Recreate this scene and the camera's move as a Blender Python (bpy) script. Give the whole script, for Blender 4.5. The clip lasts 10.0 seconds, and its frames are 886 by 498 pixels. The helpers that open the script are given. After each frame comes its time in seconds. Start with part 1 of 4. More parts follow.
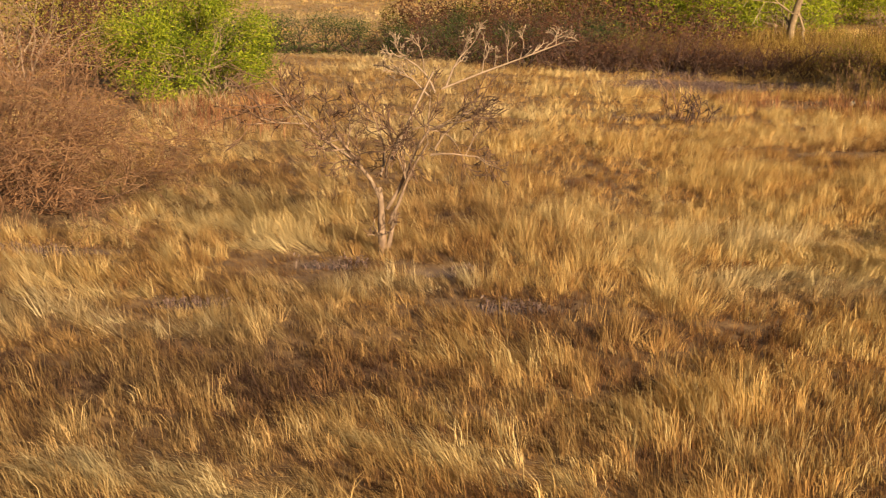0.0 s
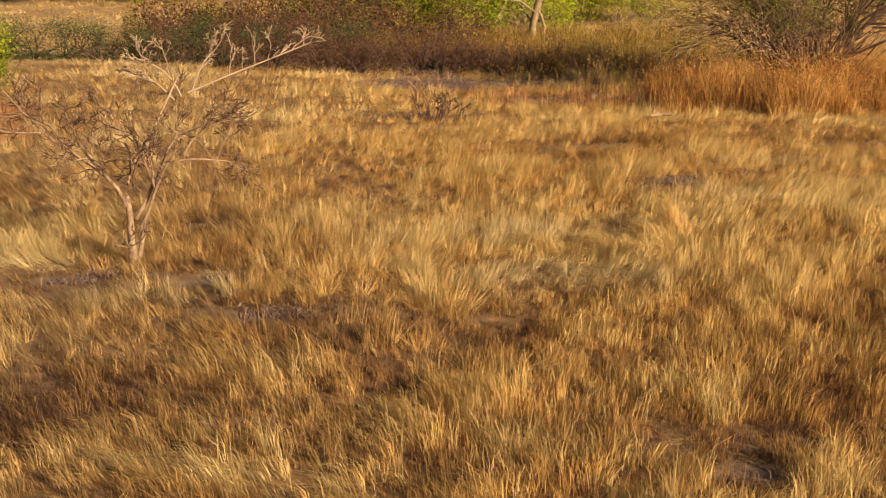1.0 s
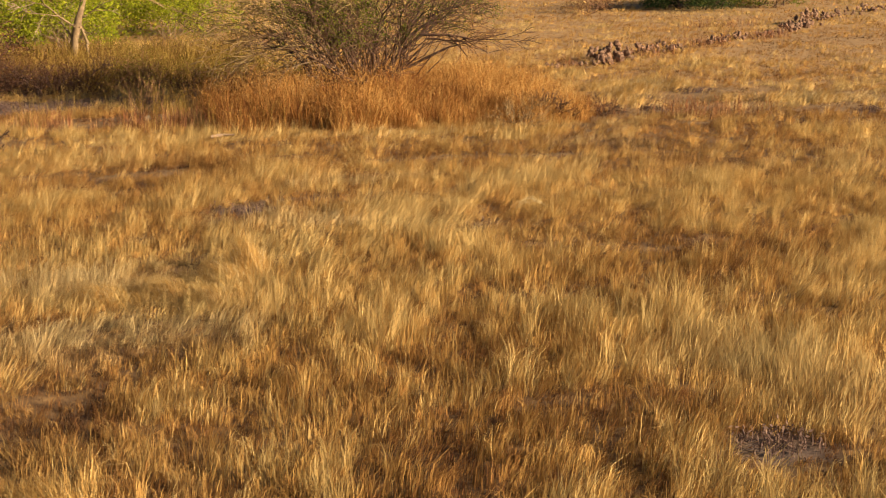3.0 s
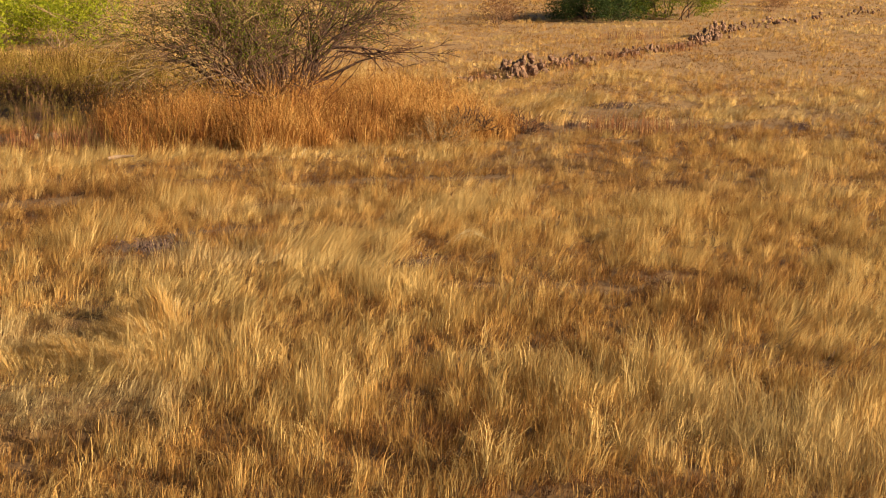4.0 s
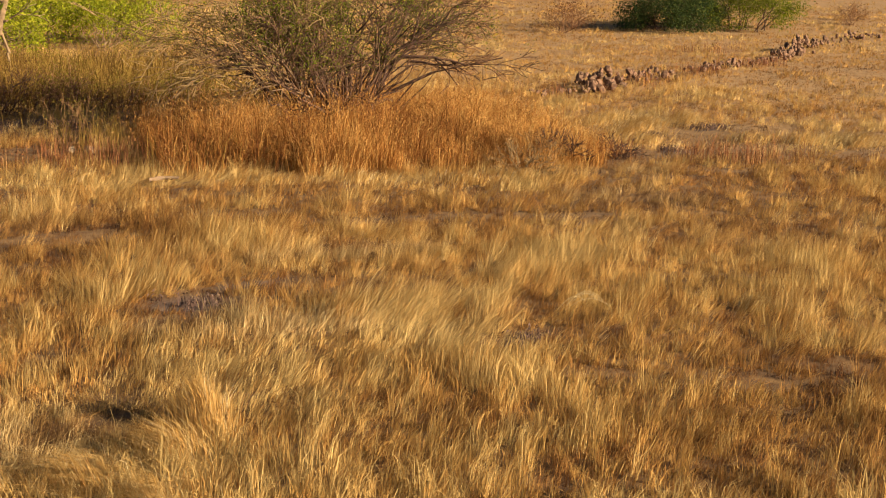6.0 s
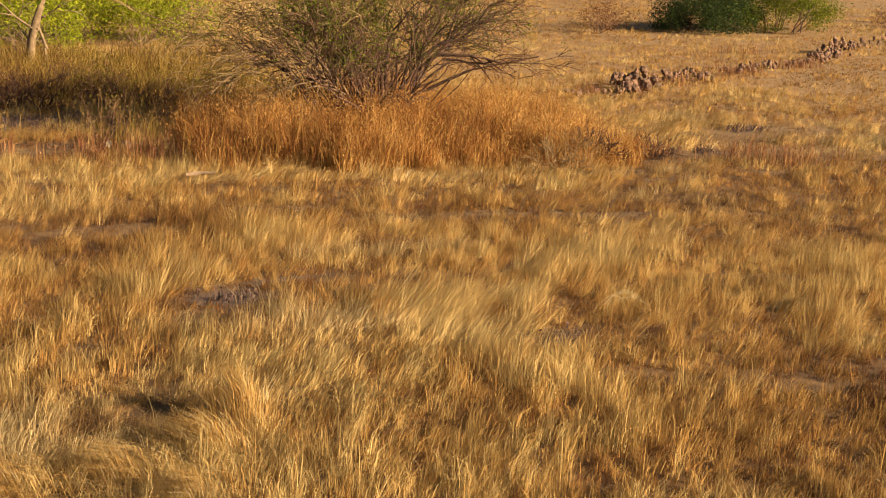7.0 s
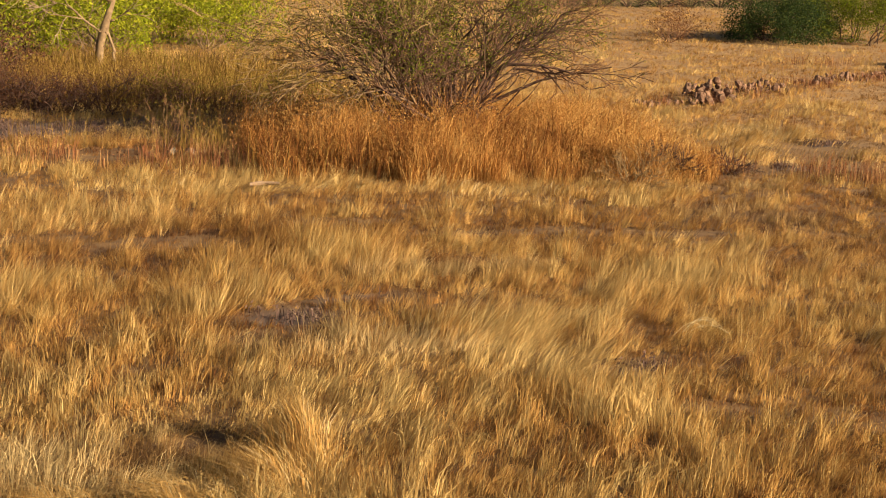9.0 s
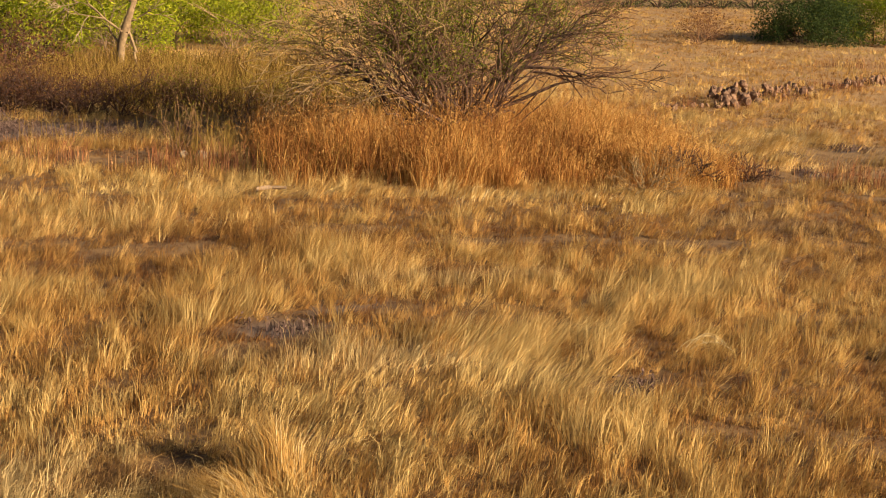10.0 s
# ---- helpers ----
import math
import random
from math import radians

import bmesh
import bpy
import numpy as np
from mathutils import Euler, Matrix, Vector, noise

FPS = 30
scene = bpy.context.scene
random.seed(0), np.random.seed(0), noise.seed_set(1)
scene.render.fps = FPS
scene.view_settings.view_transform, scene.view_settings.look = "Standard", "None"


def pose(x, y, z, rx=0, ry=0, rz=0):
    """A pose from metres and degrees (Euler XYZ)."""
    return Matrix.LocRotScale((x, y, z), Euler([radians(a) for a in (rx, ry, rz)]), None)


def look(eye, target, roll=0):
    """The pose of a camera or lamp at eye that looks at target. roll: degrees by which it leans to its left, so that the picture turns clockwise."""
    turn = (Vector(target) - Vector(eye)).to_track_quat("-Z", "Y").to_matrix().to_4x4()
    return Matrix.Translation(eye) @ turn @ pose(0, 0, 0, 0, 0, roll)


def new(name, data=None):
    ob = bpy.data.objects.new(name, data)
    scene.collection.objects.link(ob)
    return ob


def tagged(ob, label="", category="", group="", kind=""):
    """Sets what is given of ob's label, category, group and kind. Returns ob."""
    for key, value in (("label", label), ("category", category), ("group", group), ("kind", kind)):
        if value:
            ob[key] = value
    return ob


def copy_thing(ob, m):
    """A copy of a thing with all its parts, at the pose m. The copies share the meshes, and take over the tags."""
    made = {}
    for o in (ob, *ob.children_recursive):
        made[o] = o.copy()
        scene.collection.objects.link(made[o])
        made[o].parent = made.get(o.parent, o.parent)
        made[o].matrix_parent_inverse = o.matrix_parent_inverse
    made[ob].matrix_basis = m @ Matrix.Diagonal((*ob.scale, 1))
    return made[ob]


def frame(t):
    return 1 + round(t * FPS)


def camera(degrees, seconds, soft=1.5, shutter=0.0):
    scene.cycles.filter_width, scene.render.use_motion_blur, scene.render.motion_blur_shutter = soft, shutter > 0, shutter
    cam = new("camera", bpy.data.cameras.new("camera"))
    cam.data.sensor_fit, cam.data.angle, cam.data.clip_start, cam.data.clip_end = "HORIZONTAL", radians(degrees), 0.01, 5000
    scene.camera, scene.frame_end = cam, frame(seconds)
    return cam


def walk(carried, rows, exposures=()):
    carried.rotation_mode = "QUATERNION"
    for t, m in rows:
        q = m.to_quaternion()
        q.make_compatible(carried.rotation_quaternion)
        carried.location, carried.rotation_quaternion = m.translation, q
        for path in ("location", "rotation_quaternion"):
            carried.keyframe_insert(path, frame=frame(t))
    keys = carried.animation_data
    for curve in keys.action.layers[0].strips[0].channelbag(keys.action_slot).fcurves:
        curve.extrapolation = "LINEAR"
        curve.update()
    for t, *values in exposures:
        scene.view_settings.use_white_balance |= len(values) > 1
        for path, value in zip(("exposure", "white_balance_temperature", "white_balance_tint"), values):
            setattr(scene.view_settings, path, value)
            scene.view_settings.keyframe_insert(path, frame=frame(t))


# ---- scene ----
cam = camera(37.0, 10.0, soft=1.1, shutter=0.1)

PATH = [
    (0, (-0.864, -5.586, 4.632), (-1.068, -3.647, 4.191), 0.6),
    (0.5, (-0.915, -5.404, 4.622), (-0.931, -3.453, 4.182), 0.3),
    (1, (-0.852, -5.358, 4.598), (-0.693, -3.413, 4.161), 0.2),
    (1.5, (-0.82, -5.223, 4.575), (-0.486, -3.299, 4.141), 0.1),
    (2, (-0.77, -4.903, 4.583), (-0.266, -3.016, 4.152), 0.1),
    (2.5, (-0.726, -4.198, 4.576), (-0.084, -2.351, 4.152), 0.3),
    (3, (-0.503, -3.116, 4.54), (0.29, -1.327, 4.124), 0.3),
    (3.2, (-0.384, -2.611, 4.529), (0.467, -0.849, 4.116), 0.3),
    (4.3, (0.128, 0.251, 4.509), (1.071, 1.969, 4.11), 1.0),
    (4.5, (0.303, 0.841, 4.517), (1.245, 2.56, 4.119), 1.2),
    (5, (0.751, 2.285, 4.509), (1.673, 4.015, 4.116), 1.6),
    (5.5, (1.076, 3.301, 4.506), (1.977, 5.043, 4.116), 1.8),
    (6, (1.125, 3.608, 4.463), (2.006, 5.359, 4.067), 2.1),
    (7.5, (1.036, 3.759, 4.391), (1.855, 5.54, 3.995), 2.6),
    (8, (1.036, 3.889, 4.397), (1.833, 5.681, 4.002), 2.7),
    (8.5, (1.117, 4.164, 4.415), (1.892, 5.965, 4.022), 2.9),
    (9, (1.288, 4.475, 4.428), (2.042, 6.285, 4.035), 3.0),
    (9.5, (1.53, 4.694, 4.458), (2.262, 6.513, 4.063), 3.1),
    (10, (1.916, 4.775, 4.511), (2.624, 6.603, 4.114), 3.2),
]
walk(cam, [(t, look(eye, aim, roll)) for t, eye, aim, roll in PATH])

# ---- light ----
SUN_TO = Vector((0.60, -0.70, 0.36)).normalized()
sun_data = bpy.data.lights.new("sun", "SUN")
sun_data.energy, sun_data.angle, sun_data.color = 5.0, radians(0.6), (1.0, 0.80, 0.52)
sun = new("sun", sun_data)
sun.matrix_world = look(SUN_TO * 60, (0, 0, 0))
world = bpy.data.worlds.new("sky")
scene.world = world
world.use_nodes = True
sky = world.node_tree.nodes.new("ShaderNodeTexSky")
sky.sky_type, sky.sun_disc = "NISHITA", False
sky.sun_elevation = math.asin(SUN_TO.z)
sky.sun_rotation = math.atan2(SUN_TO.x, SUN_TO.y)
back = world.node_tree.nodes["Background"]
back.inputs[1].default_value = 0.026
world.node_tree.links.new(sky.outputs[0], back.inputs[0])
scene.view_settings.exposure = 1.31


# ---- noise and terrain in numpy ----
def lattice(ix, iy, seed):
    h = (ix * 374761393 + iy * 668265263 + seed * 1274126177) & 0xFFFFFFFF
    h = ((h ^ (h >> 13)) * 1274126177) & 0xFFFFFFFF
    return ((h ^ (h >> 16)) & 0xFFFF) / 65535.0


def value_noise(x, y, size, seed):
    """Smooth noise from 0 to 1 with features of that size in metres."""
    x, y = np.asarray(x, float) / size, np.asarray(y, float) / size
    ix, iy = np.floor(x).astype(np.int64), np.floor(y).astype(np.int64)
    fx, fy = x - ix, y - iy
    fx, fy = fx * fx * (3 - 2 * fx), fy * fy * (3 - 2 * fy)
    a = lattice(ix, iy, seed) * (1 - fx) + lattice(ix + 1, iy, seed) * fx
    b = lattice(ix, iy + 1, seed) * (1 - fx) + lattice(ix + 1, iy + 1, seed) * fx
    return a * (1 - fy) + b * fy


def smooth(v, a, b):
    k = np.clip((np.asarray(v, float) - a) / (b - a), 0, 1)
    return k * k * (3 - 2 * k)


def height(x, y):
    """The ground: gently uneven, rising towards the far fields."""
    x, y = np.asarray(x, float), np.asarray(y, float)
    u = 0.62 * x + 0.785 * y
    rise = 0.042 * np.log1p(np.exp((np.clip(u, -60, 230) - 48) / 4.0)) * 4.0
    near = 1 - smooth(np.hypot(x, y), 60, 120)
    bumps = (value_noise(x, y, 6.5, 1) - 0.5) * 0.16 + (value_noise(x, y, 2.2, 2) - 0.5) * 0.10
    return rise + bumps * (0.35 + 0.65 * near)


def hz(x, y):
    return float(height(x, y))


def blob(x, y, cx, cy, rx, ry, turn=0.0):
    """1 inside a soft, uneven oval, 0 outside."""
    c, s = math.cos(radians(turn)), math.sin(radians(turn))
    dx, dy = x - cx, y - cy
    d = np.hypot((dx * c + dy * s) / rx, (-dx * s + dy * c) / ry)
    d = d + (value_noise(x, y, 0.7, 5) - 0.5) * 0.7
    return 1 - smooth(d, 0.65, 1.15)


# Sparse hollows where low herbs and soil show, and strips of painted shade: centre, half length, half width, turn.
HOLLOWS_AND_SHADE = [
    (5.9, 20.1, 1.1, 0.95, 5), (7.3, 21.4, 1.3, 0.4, 8), (-4.6, 13.0, 1.3, 0.6, 0), (2.86, 5.4, 0.5, 0.4, 0), (7.3, 6.2, 0.7, 0.5, 20), (-4.6, 13.7, 1.3, 0.6, 0), (-3.0, 13.3, 1.2, 0.5, 0), (-6.1, 11.1, 1.0, 0.5, 10), (-1.6, 11.2, 1.4, 0.4, -8),
    (2.86, 5.75, 0.34, 0.28, 0), (1.9, 5.7, 0.3, 0.2, 0), (7.3, 6.6, 0.55, 0.42, 20), (3.9, 16.2, 0.5, 0.4, 0), (9.4, 17.7, 0.8, 0.35, 10), (11.3, 15.3, 0.6, 0.35, 0),
    (3.2, 25.9, 1.6, 0.5, 0), (8.4, 26.9, 1.6, 0.35, 2), (11.5, 25.8, 2.2, 0.45, 2), (14.8, 25.3, 1.8, 0.4, -5), (26.7, 37.0, 1.3, 0.8, 0), (24.9, 35.9, 1.2, 0.6, 15),
    (18.5, 30.3, 1.4, 0.4, 0), (20.3, 31.6, 1.0, 0.6, 0), (-9.7, 13.6, 1.9, 0.45, 5), (-9.1, 24.4, 1.3, 0.35, 0), (-2.6, 17.1, 0.8, 0.3, 0), (-0.6, 16.8, 0.9, 0.3, 0),
    (5.1, 25.1, 1.5, 0.35, 0), (0.9, 32.5, 1.5, 0.9, 0), (29.2, 32.1, 2.0, 0.9, 20), (12.8, 15.5, 0.8, 0.3, -10), (9.5, 16.1, 0.6, 0.25, -20), (-1.7, 7.2, 0.8, 0.22, -20),
    (-0.3, 9.2, 0.8, 0.25, 0), (1.1, 10.8, 0.6, 0.25, 0), (6.1, 8.5, 0.6, 0.25, 0), (3.0, 6.1, 0.3, 0.15, 0), (3.8, 18.6, 0.6, 0.35, 0), (2.7, 6.4, 1.0, 0.7, 0), (23.0, 33.2, 3.0, 0.9, 10), (26.0, 35.6, 3.0, 1.0, 10), (28.0, 38.2, 3.0, 0.9, 10), (22.4, 40.0, 2.4, 1.1, 0), (5.2, 25.5, 1.6, 0.5, 0), (1.8, 32.2, 2.0, 0.7, 0), (-5.0, 25.2, 2.0, 0.4, 0), (6.0, 36.2, 2.0, 0.8, 0), (5.5, 42.3, 5.5, 1.1, -8), (-4.0, 44.0, 6.0, 0.5, -10), (22.5, 33.0, 1.6, 0.6, 0), (25.5, 36.2, 1.5, 0.6, 20), (27.5, 34.2, 1.8, 0.5, 0), (29.5, 37.5, 2.0, 0.8, 10), (24.5, 39.0, 2.0, 0.7, 20), (32.0, 36.0, 2.0, 0.7, 0), (19.5, 29.2, 2.0, 0.4, 0), (22.5, 30.0, 1.6, 0.4, -10),
]
# Patches that are all but bare; the wide ones near y 42 are painted shade.
BARE_AND_SHADED = [(5.9, 20.6, 0.5, 0.5, 5), (7.1, 21.5, 0.6, 0.25, 10), (-4.6, 13.6, 0.6, 0.3, 0), (-2.9, 13.3, 0.5, 0.25, 0), (-6.1, 11.1, 0.5, 0.25, 10), (-1.6, 11.2, 0.6, 0.2, -8), (2.86, 5.75, 0.32, 0.26, 0), (7.3, 6.6, 0.5, 0.38, 20), (28.0, 38.6, 0.9, 0.8, 15), (23.6, 33.9, 0.6, 0.5, 0), (30.2, 31.0, 0.8, 0.5, 10), (24.9, 37.2, 0.6, 0.5, 0), (3.6, 41.3, 3.8, 2.7, -5), (8.0, 42.4, 1.6, 1.0, 0), (10.3, 43.6, 0.8, 0.5, 0), (0.9, 32.5, 1.2, 0.6, 0), (-9.7, 13.6, 1.6, 0.3, 5), (9.4, 17.7, 0.4, 0.2, 10)]
# Pale grass laid over by the wind.
PALE = [
    (3.1, 14.6, 1.5, 0.9, 10), (5.2, 16.8, 2.0, 1.3, 0), (2.6, 13.0, 1.3, 0.8, 0), (7.4, 18.0, 1.8, 1.0, 0), (7.6, 19.2, 1.3, 0.8, 10), (9.6, 20.0, 1.2, 0.5, 10), (-5.4, 14.3, 1.0, 0.5, 0), (25.8, 39.4, 3.0, 1.8, 10), (23.3, 36.5, 2.2, 1.2, 10),
    (29.0, 34.0, 2.6, 0.9, 10), (8.2, 30.9, 3.0, 0.7, 0), (13.5, 30.2, 3.5, 0.45, -3), (13.2, 18.0, 0.7, 0.3, -10), (-1.5, 5.8, 1.8, 0.5, -20), (-4.0, 5.0, 2.2, 0.5, -8), (-6.2, 9.9, 1.2, 0.45, 0), (-7.2, 11.4, 1.0, 0.35, 5), (3.3, 13.9, 1.0, 0.5, 0), (-8, 46, 5, 1.0, -8), (-13.5, 79.5, 6, 3.0, -20), (-10.5, 51.5, 4.5, 1.2, -25), (11.5, 21.4, 1.4, 0.5, 5),
]
# Taller, yellower grass.
YELLOW = [
    (0.75, 7.75, 0.55, 0.5, 0), (4.6, 15.65, 0.4, 0.35, 0), (0.0, 26.0, 1.1, 0.5, 0), (-2.6, 25.8, 0.9, 0.45, 0), (-5.1, 17.8, 0.5, 0.4, 0),
    (3.4, 29.5, 1.2, 1.0, 0), (9.1, 11.2, 0.35, 0.35, 0), (8.2, 19.4, 0.8, 0.5, 0), (5.3, 7.8, 0.5, 0.4, 0), (2.6, 22.3, 1.0, 0.6, 0), (11.6, 13.8, 0.5, 0.4, 0), (33.0, 47.0, 2.0, 1.0, 20),
]
# Greener, greyer grass.
FRESH = [
    (-7.8, 10.3, 1.8, 0.9, 0), (-5.6, 9.6, 1.0, 0.6, 0), (8.9, 22.9, 2.2, 0.6, 0), (2.5, 15.8, 2.0, 1.0, 0), (-3.5, 12.2, 1.6, 0.7, 0), (17.5, 27.0, 2.0, 1.2, 0), (2.4, 12.6, 1.6, 1.0, 0), (19.8, 30.4, 1.5, 0.8, 0), (6.3, 19.0, 1.6, 0.7, 0), (26.5, 37.0, 5.0, 3.5, 15), (24.0, 33.0, 3.0, 1.6, 0), (33.0, 34.0, 4.0, 2.0, 0),
]

# Browner, duller grass in soft bands.
DULL = [
    (8.0, 26.2, 4.5, 0.9, -2), (14.0, 26.2, 5.0, 1.2, 0), (20.0, 27.8, 4.5, 2.2, 0), (26.0, 30.5, 4.5, 2.4, 5), (-4.4, 7.9, 2.6, 0.9, 8), (0.3, 10.3, 1.8, 0.7, 0), (3.8, 24.5, 3.2, 0.8, 0), (-6.0, 12.4, 1.8, 0.9, 0),
    (17.0, 23.0, 3.0, 1.0, 10), (5.5, 29.5, 3.0, 0.9, 0), (0.5, 31.5, 2.5, 1.5, 0), (4.5, 38.0, 4.0, 1.2, 0), (13.5, 15.0, 2.2, 1.2, 0), (7.0, 11.0, 2.6, 1.2, 0), (5.2, 7.2, 2.4, 1.5, 10), (9.8, 13.6, 3.0, 1.0, 0), (10.0, 12.5, 2.0, 0.9, 0), (-1.0, 42.0, 6.0, 2.0, -15), (22.0, 40.5, 3.0, 1.2, 10), (34.0, 41.0, 5.0, 1.5, 10), (44.0, 52.0, 7.0, 1.5, 15),
]


def field(spots, x, y):
    out = np.zeros_like(np.asarray(x, float))
    for spot in spots:
        out = np.maximum(out, blob(x, y, *spot))
    return out


# ---- materials ----
def node_material(name):
    m = bpy.data.materials.new(name)
    m.use_nodes = True
    n, l = m.node_tree.nodes, m.node_tree.links
    n.clear()
    return m, n, l


def ramp(n, l, source, stops):
    r = n.new("ShaderNodeValToRGB")
    while len(r.color_ramp.elements) < len(stops):
        r.color_ramp.elements.new(0.5)
    for e, (p, c) in zip(r.color_ramp.elements, stops):
        e.position, e.color = p, (*c, 1)
    l.new(source, r.inputs[0])
    return r.outputs[0]


def noise_node(n, l, scale, detail=3, rough=0.6):
    tc, t = n.new("ShaderNodeTexCoord"), n.new("ShaderNodeTexNoise")
    t.inputs["Scale"].default_value, t.inputs["Detail"].default_value, t.inputs["Roughness"].default_value = scale, detail, rough
    l.new(tc.outputs["Object"], t.inputs["Vector"])
    return t.outputs["Fac"]


def mixed(n, l, a, b, fac, how="MIX"):
    k = n.new("ShaderNodeMix")
    k.data_type, k.blend_type = "RGBA", how
    for socket, v in ((k.inputs[0], fac), (k.inputs[6], a), (k.inputs[7], b)):
        if isinstance(v, bpy.types.NodeSocket):
            l.new(v, socket)
        else:
            socket.default_value = v if isinstance(v, (int, float)) else (*v, 1)
    return k.outputs[2]


def leafy(name, tone, stops, patch, patch_scale, amount=0.5, through_light=0.2, green=None, lay=0.0):
    """Thin plant matter: a colour for each blade or leaf from its own tone, shifted in patches, letting some light through."""
    m, n, l = node_material(name)
    at = n.new("ShaderNodeAttribute")
    at.attribute_name = tone
    colour = ramp(n, l, at.outputs["Fac"], stops)
    shift = ramp(n, l, noise_node(n, l, patch_scale), patch)
    colour = mixed(n, l, colour, shift, amount, "MULTIPLY")
    if green:
        fresh = n.new("ShaderNodeAttribute")
        fresh.attribute_name = "fresh"
        colour = mixed(n, l, colour, ramp(n, l, at.outputs["Fac"], green), fresh.outputs["Fac"])
    d, t, mx, out = n.new("ShaderNodeBsdfDiffuse"), n.new("ShaderNodeBsdfTranslucent"), n.new("ShaderNodeMixShader"), n.new("ShaderNodeOutputMaterial")
    l.new(colour, d.inputs[0])
    l.new(colour, t.inputs[0])
    mx.inputs[0].default_value = through_light
    face = d.outputs[0]
    if lay:
        # Massed blades also take the light as the surface that they form together.
        way, d2, both = n.new("ShaderNodeAttribute"), n.new("ShaderNodeBsdfDiffuse"), n.new("ShaderNodeMixShader")
        way.attribute_name = "lay"
        l.new(colour, d2.inputs[0])
        l.new(way.outputs["Vector"], d2.inputs["Normal"])
        both.inputs[0].default_value = lay
        l.new(face, both.inputs[1])
        l.new(d2.outputs[0], both.inputs[2])
        face = both.outputs[0]
    l.new(face, mx.inputs[1])
    l.new(t.outputs[0], mx.inputs[2])
    l.new(mx.outputs[0], out.inputs[0])
    return m


def solid(name, stops, scale, bump=0.3, rough=0.9, fine=None, per_object=0.0, bare=None):
    """A rough opaque surface: mottled colour and relief."""
    m, n, l = node_material(name)
    fac = noise_node(n, l, scale, 6)
    colour = ramp(n, l, fac, stops)
    if bare:
        at = n.new("ShaderNodeAttribute")
        at.attribute_name = "tone"
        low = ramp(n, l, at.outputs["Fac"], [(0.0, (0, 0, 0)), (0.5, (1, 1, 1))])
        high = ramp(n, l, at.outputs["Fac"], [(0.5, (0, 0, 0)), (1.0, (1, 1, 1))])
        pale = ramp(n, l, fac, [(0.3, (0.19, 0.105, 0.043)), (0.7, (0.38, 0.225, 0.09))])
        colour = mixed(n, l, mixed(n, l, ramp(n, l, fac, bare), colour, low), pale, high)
    if per_object:
        info = n.new("ShaderNodeObjectInfo")
        shade = ramp(n, l, info.outputs["Random"], [(0, (1 - per_object,) * 3), (1, (1, 1, 1))])
        colour = mixed(n, l, colour, shade, 1.0, "MULTIPLY")
    b, out, bp = n.new("ShaderNodeBsdfPrincipled"), n.new("ShaderNodeOutputMaterial"), n.new("ShaderNodeBump")
    b.inputs["Roughness"].default_value = rough
    l.new(colour, b.inputs["Base Color"])
    bp.inputs["Strength"].default_value, bp.inputs["Distance"].default_value = bump, 0.02
    l.new(noise_node(n, l, fine or scale * 6, 5), bp.inputs["Height"])
    l.new(bp.outputs[0], b.inputs["Normal"])
    l.new(b.outputs[0], out.inputs[0])
    return m


WARM = [(0.3, (0.72, 0.62, 0.55)), (0.7, (1, 1, 1))]
# The dark lilac of the bare stops puts skylit shade into the soil colour.
M_SOIL = solid("thatch_and_soil", [(0.3, (0.085, 0.042, 0.017)), (0.55, (0.16, 0.085, 0.031)), (0.75, (0.28, 0.16, 0.06))], 3.0, 0.7, 0.95, 11,
               bare=[(0.3, (0.065, 0.042, 0.037)), (0.7, (0.155, 0.105, 0.09))])
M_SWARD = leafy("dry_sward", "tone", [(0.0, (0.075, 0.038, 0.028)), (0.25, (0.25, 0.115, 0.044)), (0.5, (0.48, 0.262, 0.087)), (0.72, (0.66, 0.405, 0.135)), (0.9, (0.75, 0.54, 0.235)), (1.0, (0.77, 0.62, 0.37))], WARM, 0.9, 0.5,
                green=[(0.0, (0.09, 0.055, 0.042)), (0.5, (0.38, 0.265, 0.13)), (1.0, (0.70, 0.57, 0.37))], lay=0.6, through_light=0.2)
M_HERB = leafy("shade_grey_herbs", "tone", [(0.0, (0.10, 0.065, 0.06)), (0.5, (0.19, 0.125, 0.105)), (1.0, (0.32, 0.23, 0.18))], WARM, 1.5, 0.4)
M_REDWEED = leafy("red_weeds", "tone", [(0.0, (0.10, 0.035, 0.025)), (0.5, (0.26, 0.11, 0.055)), (1.0, (0.48, 0.29, 0.13))], WARM, 1.1, 0.4)
M_ORANGE = leafy("russet_grass", "tone", [(0.0, (0.07, 0.028, 0.018)), (0.4, (0.25, 0.105, 0.036)), (0.75, (0.48, 0.235, 0.066)), (1.0, (0.62, 0.39, 0.14))], WARM, 0.8, 0.5)
M_GOLDWEED = leafy("golden_weeds", "tone", [(0.0, (0.07, 0.036, 0.016)), (0.5, (0.21, 0.13, 0.036)), (1.0, (0.42, 0.29, 0.08))], WARM, 1.0, 0.5)
M_GREEN = leafy("fresh_leaves", "tone", [(0.0, (0.03, 0.05, 0.008)), (0.5, (0.155, 0.20, 0.017)), (1.0, (0.40, 0.41, 0.03))], WARM, 1.1, 0.4, 0.3)
M_DARKLEAF = leafy("dark_leaves", "tone", [(0.0, (0.015, 0.03, 0.016)), (0.6, (0.055, 0.085, 0.028)), (1.0, (0.20, 0.22, 0.045))], WARM, 1.1, 0.4, 0.25)
M_OLIVE = leafy("olive_leaves", "tone", [(0.0, (0.08, 0.065, 0.014)), (0.5, (0.22, 0.185, 0.036)), (1.0, (0.38, 0.31, 0.065))], WARM, 1.1, 0.4, 0.3)
